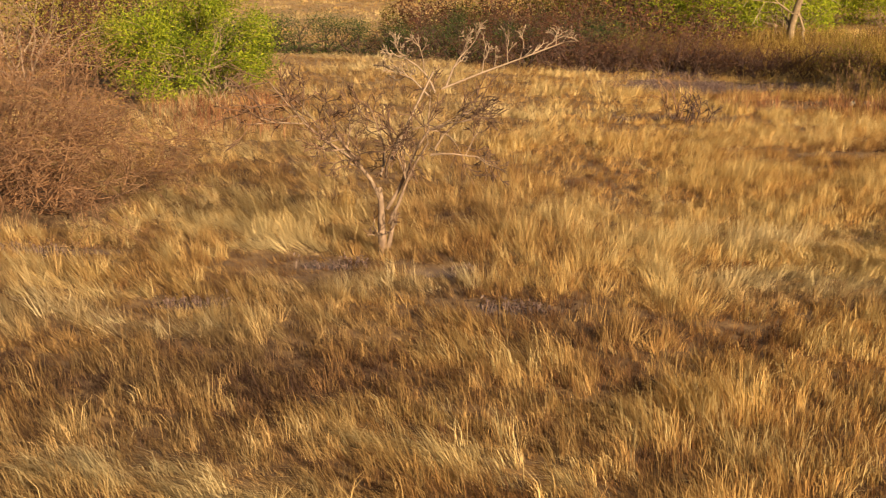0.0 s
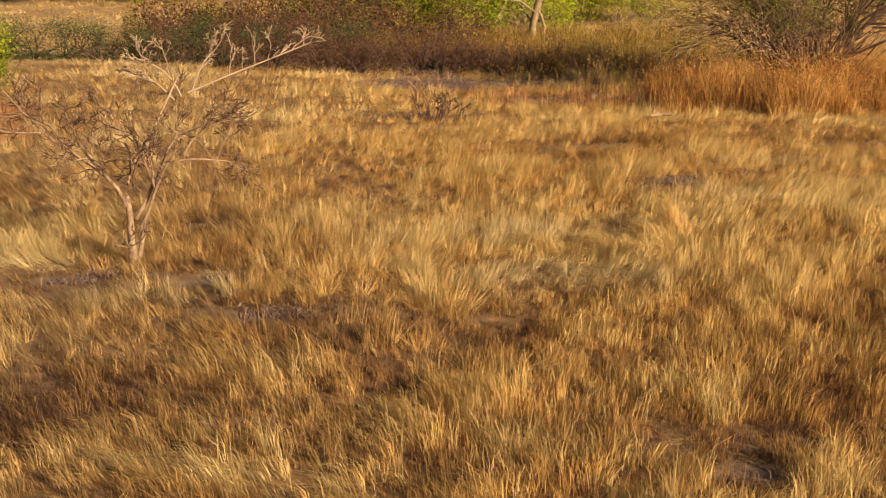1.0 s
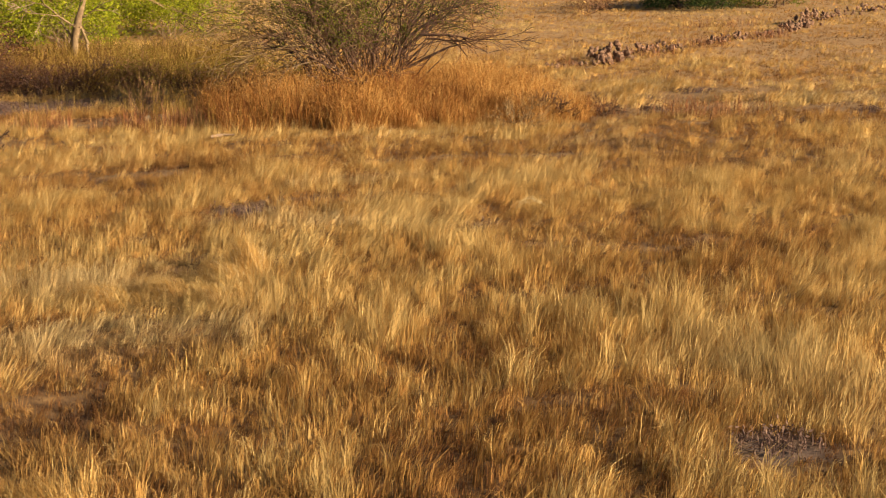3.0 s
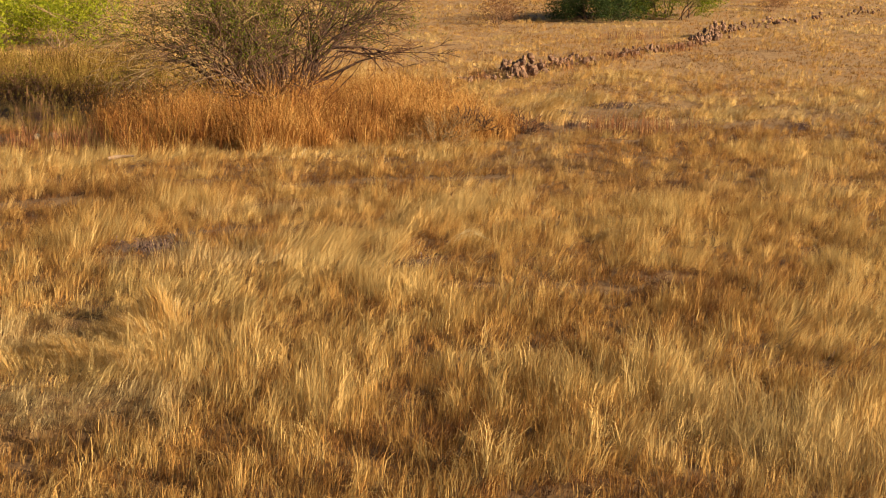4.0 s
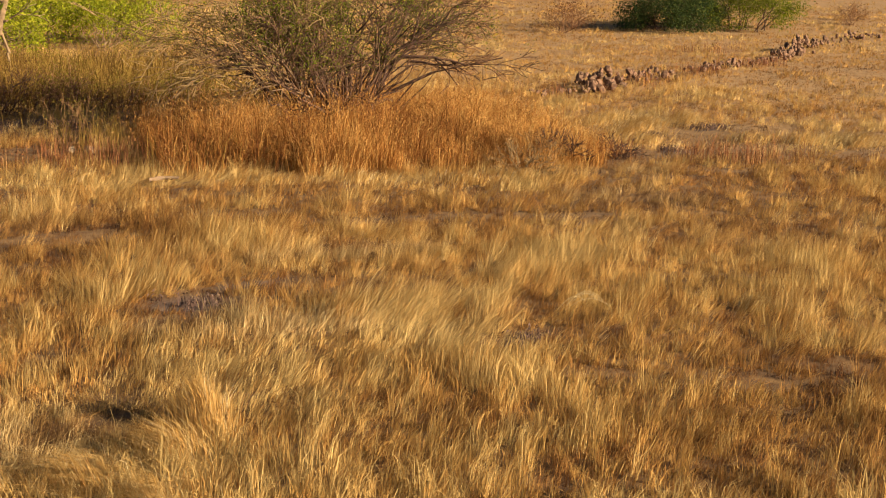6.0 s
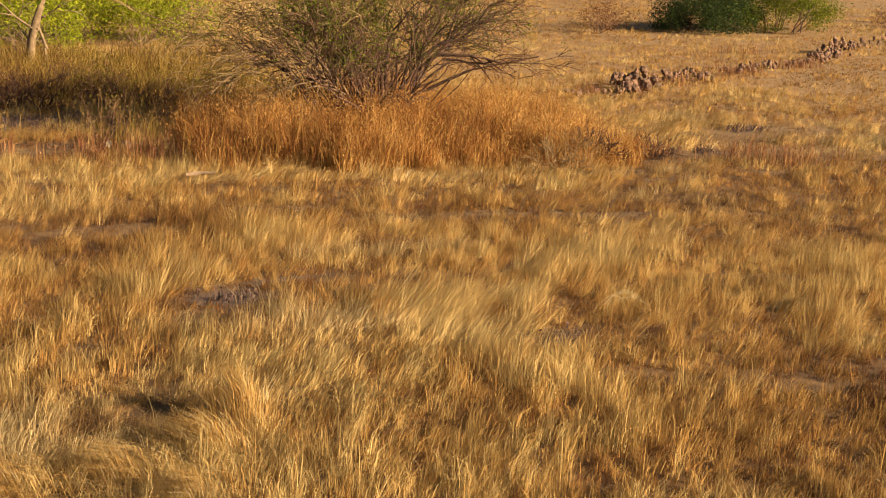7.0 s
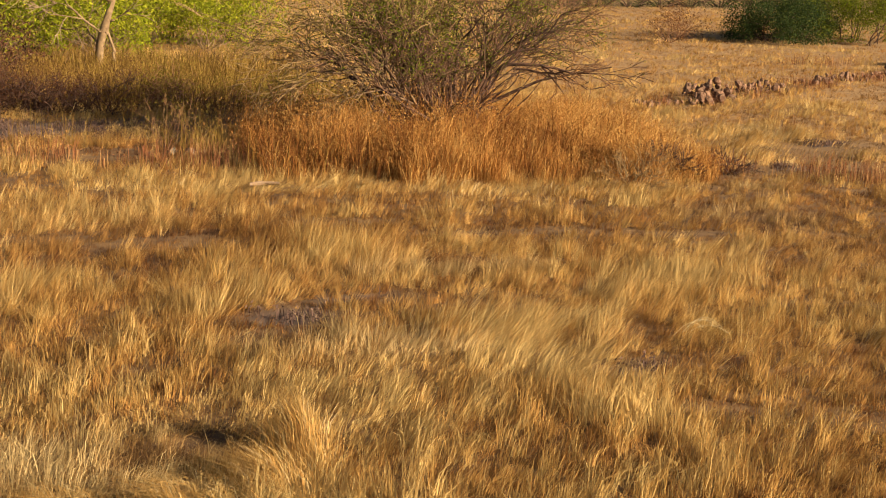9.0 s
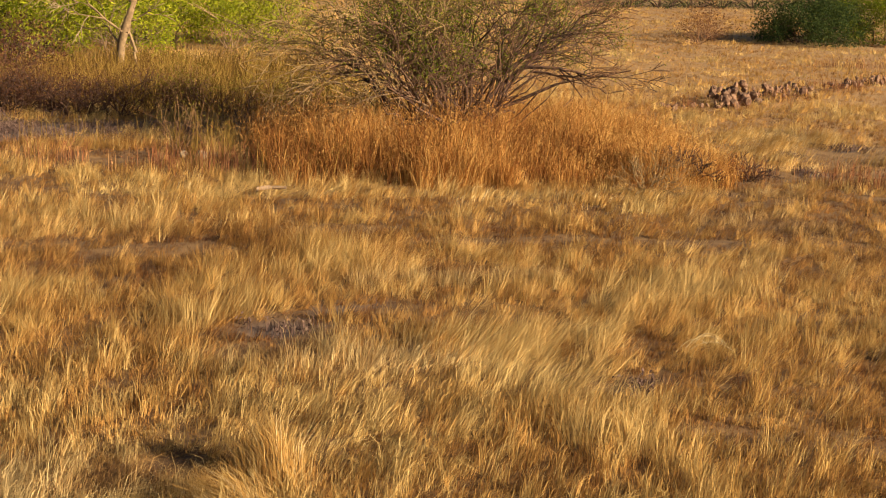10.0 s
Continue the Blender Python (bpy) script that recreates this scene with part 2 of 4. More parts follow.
M_BROWNLEAF = leafy("withered_leaves", "tone", [(0.0, (0.055, 0.025, 0.018)), (0.5, (0.14, 0.064, 0.036)), (1.0, (0.27, 0.14, 0.06))], WARM, 1.1, 0.4, 0.2)
M_BARK = solid("grey_brown_bark", [(0.3, (0.12, 0.07, 0.042)), (0.7, (0.33, 0.215, 0.135))], 7, 1.0)
M_DARKBARK = solid("dark_bark", [(0.3, (0.03, 0.015, 0.011)), (0.7, (0.11, 0.052, 0.032))], 5, 0.8)
M_PALEBARK = solid("pale_bark", [(0.3, (0.11, 0.068, 0.036)), (0.7, (0.31, 0.21, 0.115))], 4, 0.8)
M_TWIG = solid("bleached_twig", [(0.3, (0.19, 0.12, 0.075)), (0.7, (0.36, 0.25, 0.165))], 3, 0.3)
M_DARKTWIG = solid("dark_twig", [(0.3, (0.055, 0.028, 0.016)), (0.7, (0.18, 0.092, 0.049))], 3, 0.3)
M_BROWNTWIG = solid("brown_twig", [(0.3, (0.11, 0.052, 0.027)), (0.7, (0.30, 0.155, 0.072))], 3, 0.3)
M_TANTWIG = solid("tan_twig", [(0.3, (0.14, 0.085, 0.038)), (0.7, (0.33, 0.22, 0.10))], 3, 0.3)
M_STRAW = solid("pale_straw", [(0.3, (0.45, 0.33, 0.16)), (0.7, (0.70, 0.57, 0.34))], 4, 0.2)
M_STONE = solid("weathered_stone", [(0.25, (0.10, 0.05, 0.035)), (0.5, (0.22, 0.12, 0.077)), (0.75, (0.40, 0.26, 0.17))], 2.4, 0.35, 0.95, 9, 0.4)

M_PALESTONE = solid("pale_stone", [(0.3, (0.20, 0.14, 0.09)), (0.7, (0.44, 0.34, 0.24))], 6, 0.4, 0.95)


# ---- mesh builders ----
def mesh_from(name, verts, faces, material, tone=None, sharp=True, fresh=None):
    """A mesh from numpy arrays of vertices and equal faces (triangles, or quads), with a tone for each vertex."""
    me = bpy.data.meshes.new(name)
    verts = np.ascontiguousarray(verts, np.float32)
    k = faces.shape[1]
    me.vertices.add(len(verts))
    me.vertices.foreach_set("co", verts.ravel())
    me.loops.add(faces.size)
    me.loops.foreach_set("vertex_index", np.ascontiguousarray(faces, np.int32).ravel())
    me.polygons.add(len(faces))
    me.polygons.foreach_set("loop_start", np.arange(0, faces.size, k, dtype=np.int32))
    for key, values in (("tone", tone), ("fresh", fresh)):
        if values is not None:
            me.attributes.new(key, "FLOAT", "POINT").data.foreach_set("value", np.ascontiguousarray(values, np.float32))
    me.update(calc_edges=True)
    if not sharp:
        me.polygons.foreach_set("use_smooth", np.ones(len(faces), bool))
    me.materials.append(material)
    return me


def part(name, me, parent, label=""):
    ob = new(name, me)
    ob.parent = parent
    if label:
        tagged(ob, label)
    return ob


def thing(name, x, y, label, category, group="", turn=0, sink=0.0, size=1.0):
    ob = new(name)
    ob.empty_display_size = 0.3
    ob.matrix_world = pose(x, y, hz(x, y) - sink, 0, 0, turn) @ Matrix.Scale(size, 4)
    return tagged(ob, label, category, group)


def blades(x, y, z, h, lean_x, lean_y, width, rnd):
    """Ribbons that taper to a tip and bend over: five vertices, three triangles each."""
    n = len(x)
    a = rnd.uniform(0, 2 * np.pi, n)
    wx, wy = np.cos(a) * width * 0.5, np.sin(a) * width * 0.5
    v = np.empty((n, 5, 3), np.float32)
    v[:, 0] = np.stack([x - wx, y - wy, z - 0.02], 1)
    v[:, 1] = np.stack([x + wx, y + wy, z - 0.02], 1)
    mx, my, mz = x + lean_x * h * 0.30, y + lean_y * h * 0.30, z + h * 0.62 * np.clip(1.08 - 0.2 * np.hypot(lean_x, lean_y), 0.5, 1)
    v[:, 2] = np.stack([mx + wx * 0.85, my + wy * 0.85, mz], 1)
    v[:, 3] = np.stack([mx - wx * 0.85, my - wy * 0.85, mz], 1)
    lean = np.hypot(lean_x, lean_y)
    v[:, 4] = np.stack([x + lean_x * h, y + lean_y * h, z + h * np.clip(1.08 - 0.42 * lean, 0.3, 1)], 1)
    b = (np.arange(n) * 5)[:, None]
    f = np.concatenate([b + [0, 1, 2], b + [0, 2, 3], b + [3, 2, 4]], 0)
    return v.reshape(-1, 3), f


def spikes(x, y, z, h, lean_x, lean_y, width, rnd):
    """Far tufts: one narrow leaning triangle each."""
    n = len(x)
    a = rnd.uniform(0, 2 * np.pi, n)
    wx, wy = np.cos(a) * width * 0.5, np.sin(a) * width * 0.5
    v = np.empty((n, 3, 3), np.float32)
    v[:, 0] = np.stack([x - wx, y - wy, z - 0.02], 1)
    v[:, 1] = np.stack([x + wx, y + wy, z - 0.02], 1)
    lean = np.hypot(lean_x, lean_y)
    v[:, 2] = np.stack([x + lean_x * h, y + lean_y * h, z + h * np.clip(1.05 - 0.32 * lean, 0.25, 1)], 1)
    return v.reshape(-1, 3), np.arange(n * 3).reshape(-1, 3)


def tubes(segments, sides=4):
    """Tapered stems from rows of start, end and two radii."""
    s = np.asarray(segments, float)
    p, q, r0, r1 = s[:, 0:3], s[:, 3:6], s[:, 6], s[:, 7]
    d = q - p
    d /= np.linalg.norm(d, axis=1)[:, None] + 1e-9
    ref = np.where(np.abs(d[:, 2:3]) > 0.9, np.array([[1.0, 0, 0]]), np.array([[0, 0, 1.0]]))
    e1 = np.cross(d, ref)
    e1 /= np.linalg.norm(e1, axis=1)[:, None] + 1e-9
    e2 = np.cross(d, e1)
    ang = np.arange(sides) * 2 * np.pi / sides
    ring = e1[:, None] * np.cos(ang)[None, :, None] + e2[:, None] * np.sin(ang)[None, :, None]
    v = np.concatenate([p[:, None] + ring * r0[:, None, None], q[:, None] + ring * r1[:, None, None]], 1)
    n = len(s)
    b = (np.arange(n) * 2 * sides)[:, None, None]
    k = np.arange(sides)
    quad = np.stack([k, (k + 1) % sides, (k + 1) % sides + sides, k + sides], 1)[None]
    return v.reshape(-1, 3), (b + quad).reshape(-1, 4)


def branch(rnd, start, way, length, radius, depth, segs, ends, spread=0.7, kids=(3, 4), droop=0.0, wobble=0.22, shrink=0.62, least=0.004):
    """Grows one limb in bent steps, with side limbs along it. segs[depth] gathers the stems; ends gathers the outer twigs."""
    steps = 4 if depth > 1 or radius > 0.05 else 3 if depth else 2
    p, d, r = np.array(start, float), np.array(way, float), radius
    d /= np.linalg.norm(d)
    marks = []
    for i in range(steps):
        d = d + rnd.normal(0, wobble, 3) + np.array([0, 0, -droop])
        d /= np.linalg.norm(d)
        q = p + d * length / steps
        r2 = max(r * 0.84, least)
        segs.setdefault(depth, []).append((*p, *q, r, r2))
        marks.append((q, d.copy(), r2))
        p, r = q, r2
    if depth == 0:
        ends.append((*p, *d))
        return
    for i in range(rnd.integers(kids[0], kids[1] + 1)):
        q, dd, rr = marks[min(steps - 1, int(rnd.integers(1, steps)))] if i else marks[-1]
        side = rnd.normal(0, 1, 3)
        side -= dd * side.dot(dd)
        side /= np.linalg.norm(side) + 1e-9
        w = dd + side * spread * rnd.uniform(0.6, 1.3)
        branch(rnd, q, w, length * shrink * rnd.uniform(0.75, 1.2), rr * 0.72, depth - 1, segs, ends, spread, kids, droop, wobble, shrink, least)


def leaf_quads(points, size, rnd, flat=0.3):
    """A small leaf, or spray of leaflets, at each point."""
    n = len(points)
    a = rnd.normal(0, 1, (n, 3))
    a /= np.linalg.norm(a, axis=1)[:, None]
    b = np.cross(a, rnd.normal(0, 1, (n, 3)))
    b /= np.linalg.norm(b, axis=1)[:, None] + 1e-9
    s = size * rnd.uniform(0.6, 1.4, n)[:, None]
    v = np.stack([points - a * s, points + b * s * flat, points + a * s, points - b * s * flat], 1)
    return v.reshape(-1, 3), np.arange(n * 4).reshape(-1, 4)


def tones(n, each, rnd, mean=0.5, spread=0.25):
    return np.repeat(np.clip(rnd.normal(mean, spread, n), 0, 1), each)


# ---- ground ----
def build_ground():
    far = np.array([130, 180, 260, 400, 700, 1300, 2500])
    axis_x = np.concatenate([-far[::-1], np.arange(-100, -16, 4), np.arange(-16, 34, 0.4), np.arange(34, 105, 2), far])
    axis_y = np.concatenate([-far[::-1], np.arange(-100, 0, 5), np.arange(0, 46, 0.4), np.arange(46, 112, 2), far])
    gx, gy = np.meshgrid(axis_x, axis_y)
    gz = height(gx, gy) - 0.05 * field(BARE_AND_SHADED, gx, gy)
    nx, ny = len(axis_x), len(axis_y)
    v = np.stack([gx.ravel(), gy.ravel(), gz.ravel()], 1)
    i, j = np.meshgrid(np.arange(nx - 1), np.arange(ny - 1))
    a = (j * nx + i).ravel()
    f = np.stack([a, a + 1, a + 1 + nx, a + nx], 1)
    tone = (0.5 + 0.5 * smooth(np.hypot(gx.ravel(), gy.ravel()), 35, 60)) * (1 - 0.9 * field(BARE_AND_SHADED, gx.ravel(), gy.ravel()))
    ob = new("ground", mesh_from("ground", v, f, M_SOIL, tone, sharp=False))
    tagged(ob, "dry brown savanna soil under a mat of dead grass", "ground", kind="structure")


build_ground()


# ---- shrubs and trees ----
def woody(parent, rnd, stems, bark, twig=None, leaves=None, per_end=0, leaf_size=0.05, cluster=0.2, mean=0.5, spread_tone=0.25, flat=0.35, keep=None, along=0, low=-1.0):
    """Parts for a woody plant: stems is a list of argument tuples for branch(). Each main stem, the fine twigs and the leaves are parts."""
    fine, ends = [], []
    for args, kw in stems:
        segs = {}
        branch(rnd, *args, segs=segs, ends=ends, **kw)
        deep = max(segs)
        v, f = tubes([s for d in range(deep, max(-1, deep - 2), -1) for s in segs.get(d, [])] if deep > 1 else segs[deep], 6)
        part("stem", mesh_from("stem", v, f, bark, sharp=False), parent)
        fine += [s for d in range((deep - 2 if deep > 1 else deep - 1), -1, -1) for s in segs.get(d, [])]
    fine = [s for s in fine if s[5] > low]
    if fine:
        v, f = tubes(fine, 3)
        tagged(part("twig_mass", mesh_from("twig_mass", v, f, twig or bark), parent), kind="stuff")
    if leaves is not None:
        e = np.asarray(ends)[:, :3]
        if along:
            s = np.asarray(fine)
            k = rnd.random((len(s), along, 1))
            e = np.concatenate([e, (s[:, None, 0:3] * (1 - k) + s[:, None, 3:6] * k).reshape(-1, 3)])
        if keep is not None:
            e = e[keep(e, rnd)]
        pts = np.repeat(e, per_end, 0) + rnd.normal(0, cluster, (len(e) * per_end, 3))
        pts = pts[pts[:, 2] > 0.05]
        v, f = leaf_quads(pts, leaf_size, rnd, flat)
        tagged(part("crown", mesh_from("crown", v, f, leaves, tones(len(pts), 4, rnd, mean, spread_tone)), parent), kind="stuff")
    return np.asarray(ends)


def fan(rnd, count, length, radius, depth, tilt=(0.2, 1.1), lift=0.0, base=0.25, **kw):
    """Stems that rise from one foot and spread to all sides."""
    out = []
    for i in range(count):
        a = 2 * math.pi * (i + rnd.uniform(-0.3, 0.3)) / count
        t = rnd.uniform(*tilt)
        way = (math.sin(t) * math.cos(a), math.sin(t) * math.sin(a), math.cos(t))
        out.append((((math.cos(a) * base * rnd.uniform(0, 1), math.sin(a) * base * rnd.uniform(0, 1), lift - 0.1), way, length * rnd.uniform(0.8, 1.15), radius, depth), kw))
    return out


# The small leafless tree in the open.
def bare_tree():
    rnd = np.random.default_rng(11)
    t = thing("bare_tree", -3.9, 14.3, "small leafless grey-brown thorn tree with pale dead upper limbs", "tree")
    t.matrix_world = t.matrix_world @ Matrix.Diagonal((1.02, 1.0, 1.12, 1))
    k = dict(spread=0.95, kids=(4, 5), wobble=0.2, shrink=0.52, least=0.0075)
    trunk = [
        (((0.0, 0, -0.1), (-0.03, 0, 1), 1.05, 0.085, 0), dict(wobble=0.07)),
        (((0.05, 0.02, -0.1), (0.12, 0.05, 1), 0.8, 0.052, 0), dict(wobble=0.06)),
    ]
    limbs = [
        (((-0.04, 0, 0.8), (-0.08, 0.05, 1.0), 1.2, 0.036, 3), k),
        (((0.06, 0.05, 0.65), (0.14, -0.05, 1.0), 1.3, 0.034, 3), k),
        (((-0.06, 0.0, 0.85), (-0.72, 0.1, 0.9), 1.5, 0.03, 3), dict(k, wobble=0.14)),
        (((0.0, 0.0, 0.1), (-0.3, -0.2, 0.9), 0.35, 0.012, 2), k),
        (((0.05, 0.0, 0.3), (0.4, -0.2, 0.7), 0.3, 0.012, 2), k),
        (((-0.45, 0.0, 1.35), (-0.8, 0.35, 0.6), 1.0, 0.022, 3), k),
        (((-0.3, -0.05, 1.2), (-0.5, -0.6, 0.8), 0.9, 0.022, 3), k),
        (((-0.05, 0.1, 1.1), (-0.2, 0.9, 0.75), 1.0, 0.022, 3), k),
        (((0.05, 0.0, 1.1), (0.15, -0.8, 0.8), 0.9, 0.022, 3), k),
        (((0.10, 0.0, 0.45), (0.60, 0.03, 0.95), 1.35, 0.03, 3), dict(k, wobble=0.10)),
        (((0.72, 0.05, 1.42), (1.0, 0.1, 0.22), 0.7, 0.02, 3), k),
        (((0.78, 0.05, 1.5), (0.85, 0.2, 0.75), 0.9, 0.018, 2), k),
    ]
    woody(t, rnd, trunk + limbs, M_BARK, M_DARKTWIG)
    # Bleached upper limbs, one of them long and leaning out.
    pale = dict(spread=0.65, kids=(4, 5), wobble=0.2, shrink=0.5, least=0.006)
    woody(t, np.random.default_rng(5), [
        (((0.1, 0.1, 1.3), (0.55, 0.25, 0.95), 1.4, 0.02, 0), dict(wobble=0.12)),
        (((0.85, 0.3, 2.3), (1.0, 0.12, 0.36), 1.9, 0.016, 1), dict(pale, wobble=0.015, shrink=0.12)),
        (((0.75, 0.3, 2.25), (-0.25, 0.15, 1.0), 0.62, 0.018, 3), pale),
        (((0.9, 0.32, 2.3), (0.15, 0.15, 1.0), 0.6, 0.018, 3), pale),
        (((0.65, 0.3, 2.2), (-0.65, 0.15, 0.9), 0.6, 0.016, 3), pale),
    ] + [(((0.85 + 1.75 * s, 0.3 + 0.2 * s, 2.3 + 0.62 * s), (0.40, 0.3 * math.sin(9 * s), 0.9), 0.28 + 0.10 * math.sin(23 * s), 0.009, 2), pale) for s in (0.34, 0.45, 0.56, 0.66, 0.76, 0.86, 0.96)], M_TWIG, M_TWIG)


bare_tree()


def big_bush():
    rnd = np.random.default_rng(23)
    t = thing("spreading_bush", 14.6, 37.5, "wide many-stemmed thorn bush with dark stems and sparse olive leaves", "bush", size=1.08)
    k = dict(spread=0.75, kids=(4, 5), wobble=0.2, shrink=0.66, least=0.010)
    green = dict(leaves=M_OLIVE, per_end=20, leaf_size=0.027, cluster=0.16, mean=0.5, spread_tone=0.2, keep=lambda e, r: (e[:, 2] > 1.5) & (r.random(len(e)) < 0.25 + 0.32 * (e[:, 2] - 2) + 0.25 * np.sin(2.6 * e[:, 0] + 1.9 * e[:, 1])))
    # Dark trunks from one foot, each forking into limbs that spread flat.
    stems = []
    for i in range(15):
        turn, tilt = 2.4 * i + rnd.uniform(-0.3, 0.3), rnd.uniform(0.1, 0.95)
        way = (math.sin(tilt) * math.cos(turn), math.sin(tilt) * math.sin(turn), math.cos(tilt))
        segs, ends = {}, []
        branch(rnd, (0.45 * math.cos(turn), 0.35 * math.sin(turn), 0.0), way, rnd.uniform(1.2, 1.7), 0.095, 0, segs, ends, wobble=0.16)
        v, f = tubes(segs[0], 6)
        part("trunk", mesh_from("trunk", v, f, M_DARKBARK, sharp=False), t)
        end = np.array(ends[0])
        for j in range(2):
            out = end[3:] * np.array([1.3, 1.3, 0.9]) + rnd.normal(0, 0.35, 3)
            stems.append(((tuple(end[:3]), tuple(out), rnd.uniform(1.3, 1.9), 0.045, 3), dict(k, wobble=0.24)))
    # Long limbs that reach out on one side, dark and nearly level.
    stems += fan(rnd, 10, 1.15, 0.03, 3, (0.1, 0.8), 0.7, 0.6, **dict(k, wobble=0.26, shrink=0.6))
    stems += [
        (((0.4, 0, 0.9), (1.0, -0.35, 0.32), 2.4, 0.075, 1), dict(k, wobble=0.07, spread=0.4, kids=(1, 2))),
        (((0.5, 0.2, 0.9), (0.8, -0.3, 0.75), 2.2, 0.08, 3), dict(k, wobble=0.1)),
        (((1.7, -0.4, 2.2), (1.0, -0.5, 0.05), 1.7, 0.055, 3), dict(k, wobble=0.1, droop=0.05)),
        (((1.2, 0.3, 1.9), (1.0, -0.2, 0.25), 1.8, 0.055, 3), dict(k, wobble=0.12, droop=0.04)),
        (((1.6, 0.3, 2.4), (0.9, 0.1, 0.6), 1.7, 0.05, 3), dict(k, wobble=0.14)),
    ]
    woody(t, rnd, stems, M_DARKBARK, M_DARKTWIG, low=1.75, **dict(green, leaves=M_GREEN, per_end=24, mean=0.36, spread_tone=0.22, keep=lambda e, r: (e[:, 2] > 2.1) & (r.random(len(e)) < 0.3 + 0.4 * (e[:, 2] - 2.3) + 0.25 * np.sin(2.6 * e[:, 0] + 1.9 * e[:, 1]))))
    # Leafless brown limbs that hang out over the russet grass.
    woody(t, rnd, [
        (((2.0, -0.3, 2.5), (1.0, -0.3, 0.25), 1.5, 0.04, 3), dict(k, droop=0.05, least=0.008)),
        (((2.2, 0.1, 2.7), (0.9, 0.1, 0.5), 1.5, 0.04, 3), dict(k, droop=0.03, least=0.008)),
        (((1.8, -0.6, 2.1), (1.0, -0.5, 0.0), 1.4, 0.036, 3), dict(k, droop=0.06, least=0.008)),
        (((1.4, 0.2, 2.9), (0.7, 0.0, 0.8), 1.3, 0.036, 3), dict(k, least=0.008)),
    ], M_DARKBARK, M_BROWNTWIG, low=0.8)
    # A thicket of thin upright shoots in the heart of the bush.
    # Their dark bark and twig colours also carry the heart's self-shading.
    shoots = fan(rnd, 70, 2.1, 0.03, 1, (0.0, 0.7), 0.1, 1.1, **dict(k, wobble=0.13, spread=0.4, kids=(1, 2), shrink=0.5))
    woody(t, rnd, shoots, M_DARKBARK, M_DARKTWIG)
    # The drooping side; its lit look is put into paler bark and twigs.
    stems = [
        (((-0.4, -0.2, 0.5), (-0.9, 0.35, 0.75), 2.4, 0.042, 3), dict(k, droop=0.015)),
        (((-0.3, 0.3, 0.8), (-0.8, 0.5, 0.9), 2.7, 0.042, 3), dict(k, droop=0.01)),
        (((-0.5, -0.1, 0.9), (-0.9, 0.3, 0.6), 2.2, 0.036, 3), dict(k, droop=0.015)),
        (((-0.9, -0.1, 1.4), (-1.0, 0.5, 0.4), 1.9, 0.034, 3), dict(k, droop=0.01)),
        (((-0.5, -0.2, 1.0), (-0.6, 0.1, 0.9), 1.9, 0.034, 3), dict(k, droop=0.015)),
        (((-1.2, -0.3, 1.5), (-1.0, -0.3, 0.1), 1.7, 0.03, 3), dict(k, droop=0.06)),
        (((-1.4, 0.2, 1.9), (-1.0, 0.2, 0.1), 1.8, 0.03, 3), dict(k, droop=0.06)),
        (((-0.8, -0.5, 1.2), (-0.9, -0.6, 0.3), 1.5, 0.03, 3), dict(k, droop=0.05)),
    ]
    woody(t, rnd, stems, M_BARK, M_TANTWIG, low=0.5, **green)


big_bush()


def brown_bush():
    rnd = np.random.default_rng(31)
    t = thing("thorn_bush", -11.7, 17.2, "huge leafless reddish-brown tangled thorn bush", "bush")
    k = dict(spread=0.8, kids=(4, 5), wobble=0.26, shrink=0.66, droop=0.03, least=0.0055)
    stems = fan(rnd, 44, 1.75, 0.024, 3, (0.05, 1.1), 0.1, 2.0, **k)
    stems += fan(rnd, 26, 0.8, 0.025, 3, (0.5, 1.4), 0.15, 2.3, **k)
    woody(t, rnd, stems, M_BROWNTWIG, M_BROWNTWIG, leaves=M_BROWNLEAF, per_end=7, leaf_size=0.034, cluster=0.2, mean=0.62, flat=0.16)


brown_bush()


def leafy_shrub(name, x, y, label, seed, count, length, leaf, bark, per_end, size, cluster, mean=0.5, group="", depth=2, tilt=(0.1, 1.2), lift=0.1, base=0.4, radius=0.04, **kw):
    rnd = np.random.default_rng(seed)
    t = thing(name, x, y, label, "shrub", group)
    stems = fan(rnd, count, length, radius, depth, tilt, lift, base, spread=0.8, kids=(3, 4), wobble=0.2, shrink=0.66)
    woody(t, rnd, stems, bark, bark, leaves=leaf, per_end=per_end, leaf_size=size, cluster=cluster, mean=mean, **kw)
    return t


green = leafy_shrub("green_shrub", -13.3, 35.8, "dense bright green feathery acacia shrub on thin bare trunks", 41, 13, 1.5, M_GREEN, M_PALEBARK, 52, 0.055, 0.2, 0.62, spread_tone=0.27, flat=0.25, depth=2, lift=0.7, along=1, base=0.9)
leafy_shrub("green_shrub", -12.5, 36.2, "smaller green feathery shrub against a larger one", 42, 8, 1.0, M_GREEN, M_PALEBARK, 40, 0.065, 0.25, 0.4, spread_tone=0.2, flat=0.25, lift=0.3)
leafy_shrub("green_shrub", -14.6, 36.4, "smaller green feathery shrub against a larger one", 44, 8, 1.1, M_GREEN, M_PALEBARK, 40, 0.065, 0.25, 0.4, spread_tone=0.2, flat=0.25, lift=0.5)
leafy_shrub("olive_tree", -15.7, 28.5, "yellow-green small tree half hidden behind a thorn bush", 43, 9, 1.8, M_OLIVE, M_BARK, 50, 0.045, 0.33, 0.55, spread_tone=0.2, lift=1.1)
brown = leafy_shrub("withered_shrub", -17.6, 42.0, "withered purple-brown leafy shrub", 45, 12, 1.0, M_BROWNLEAF, M_DARKBARK, 12, 0.06, 0.25, 0.22)

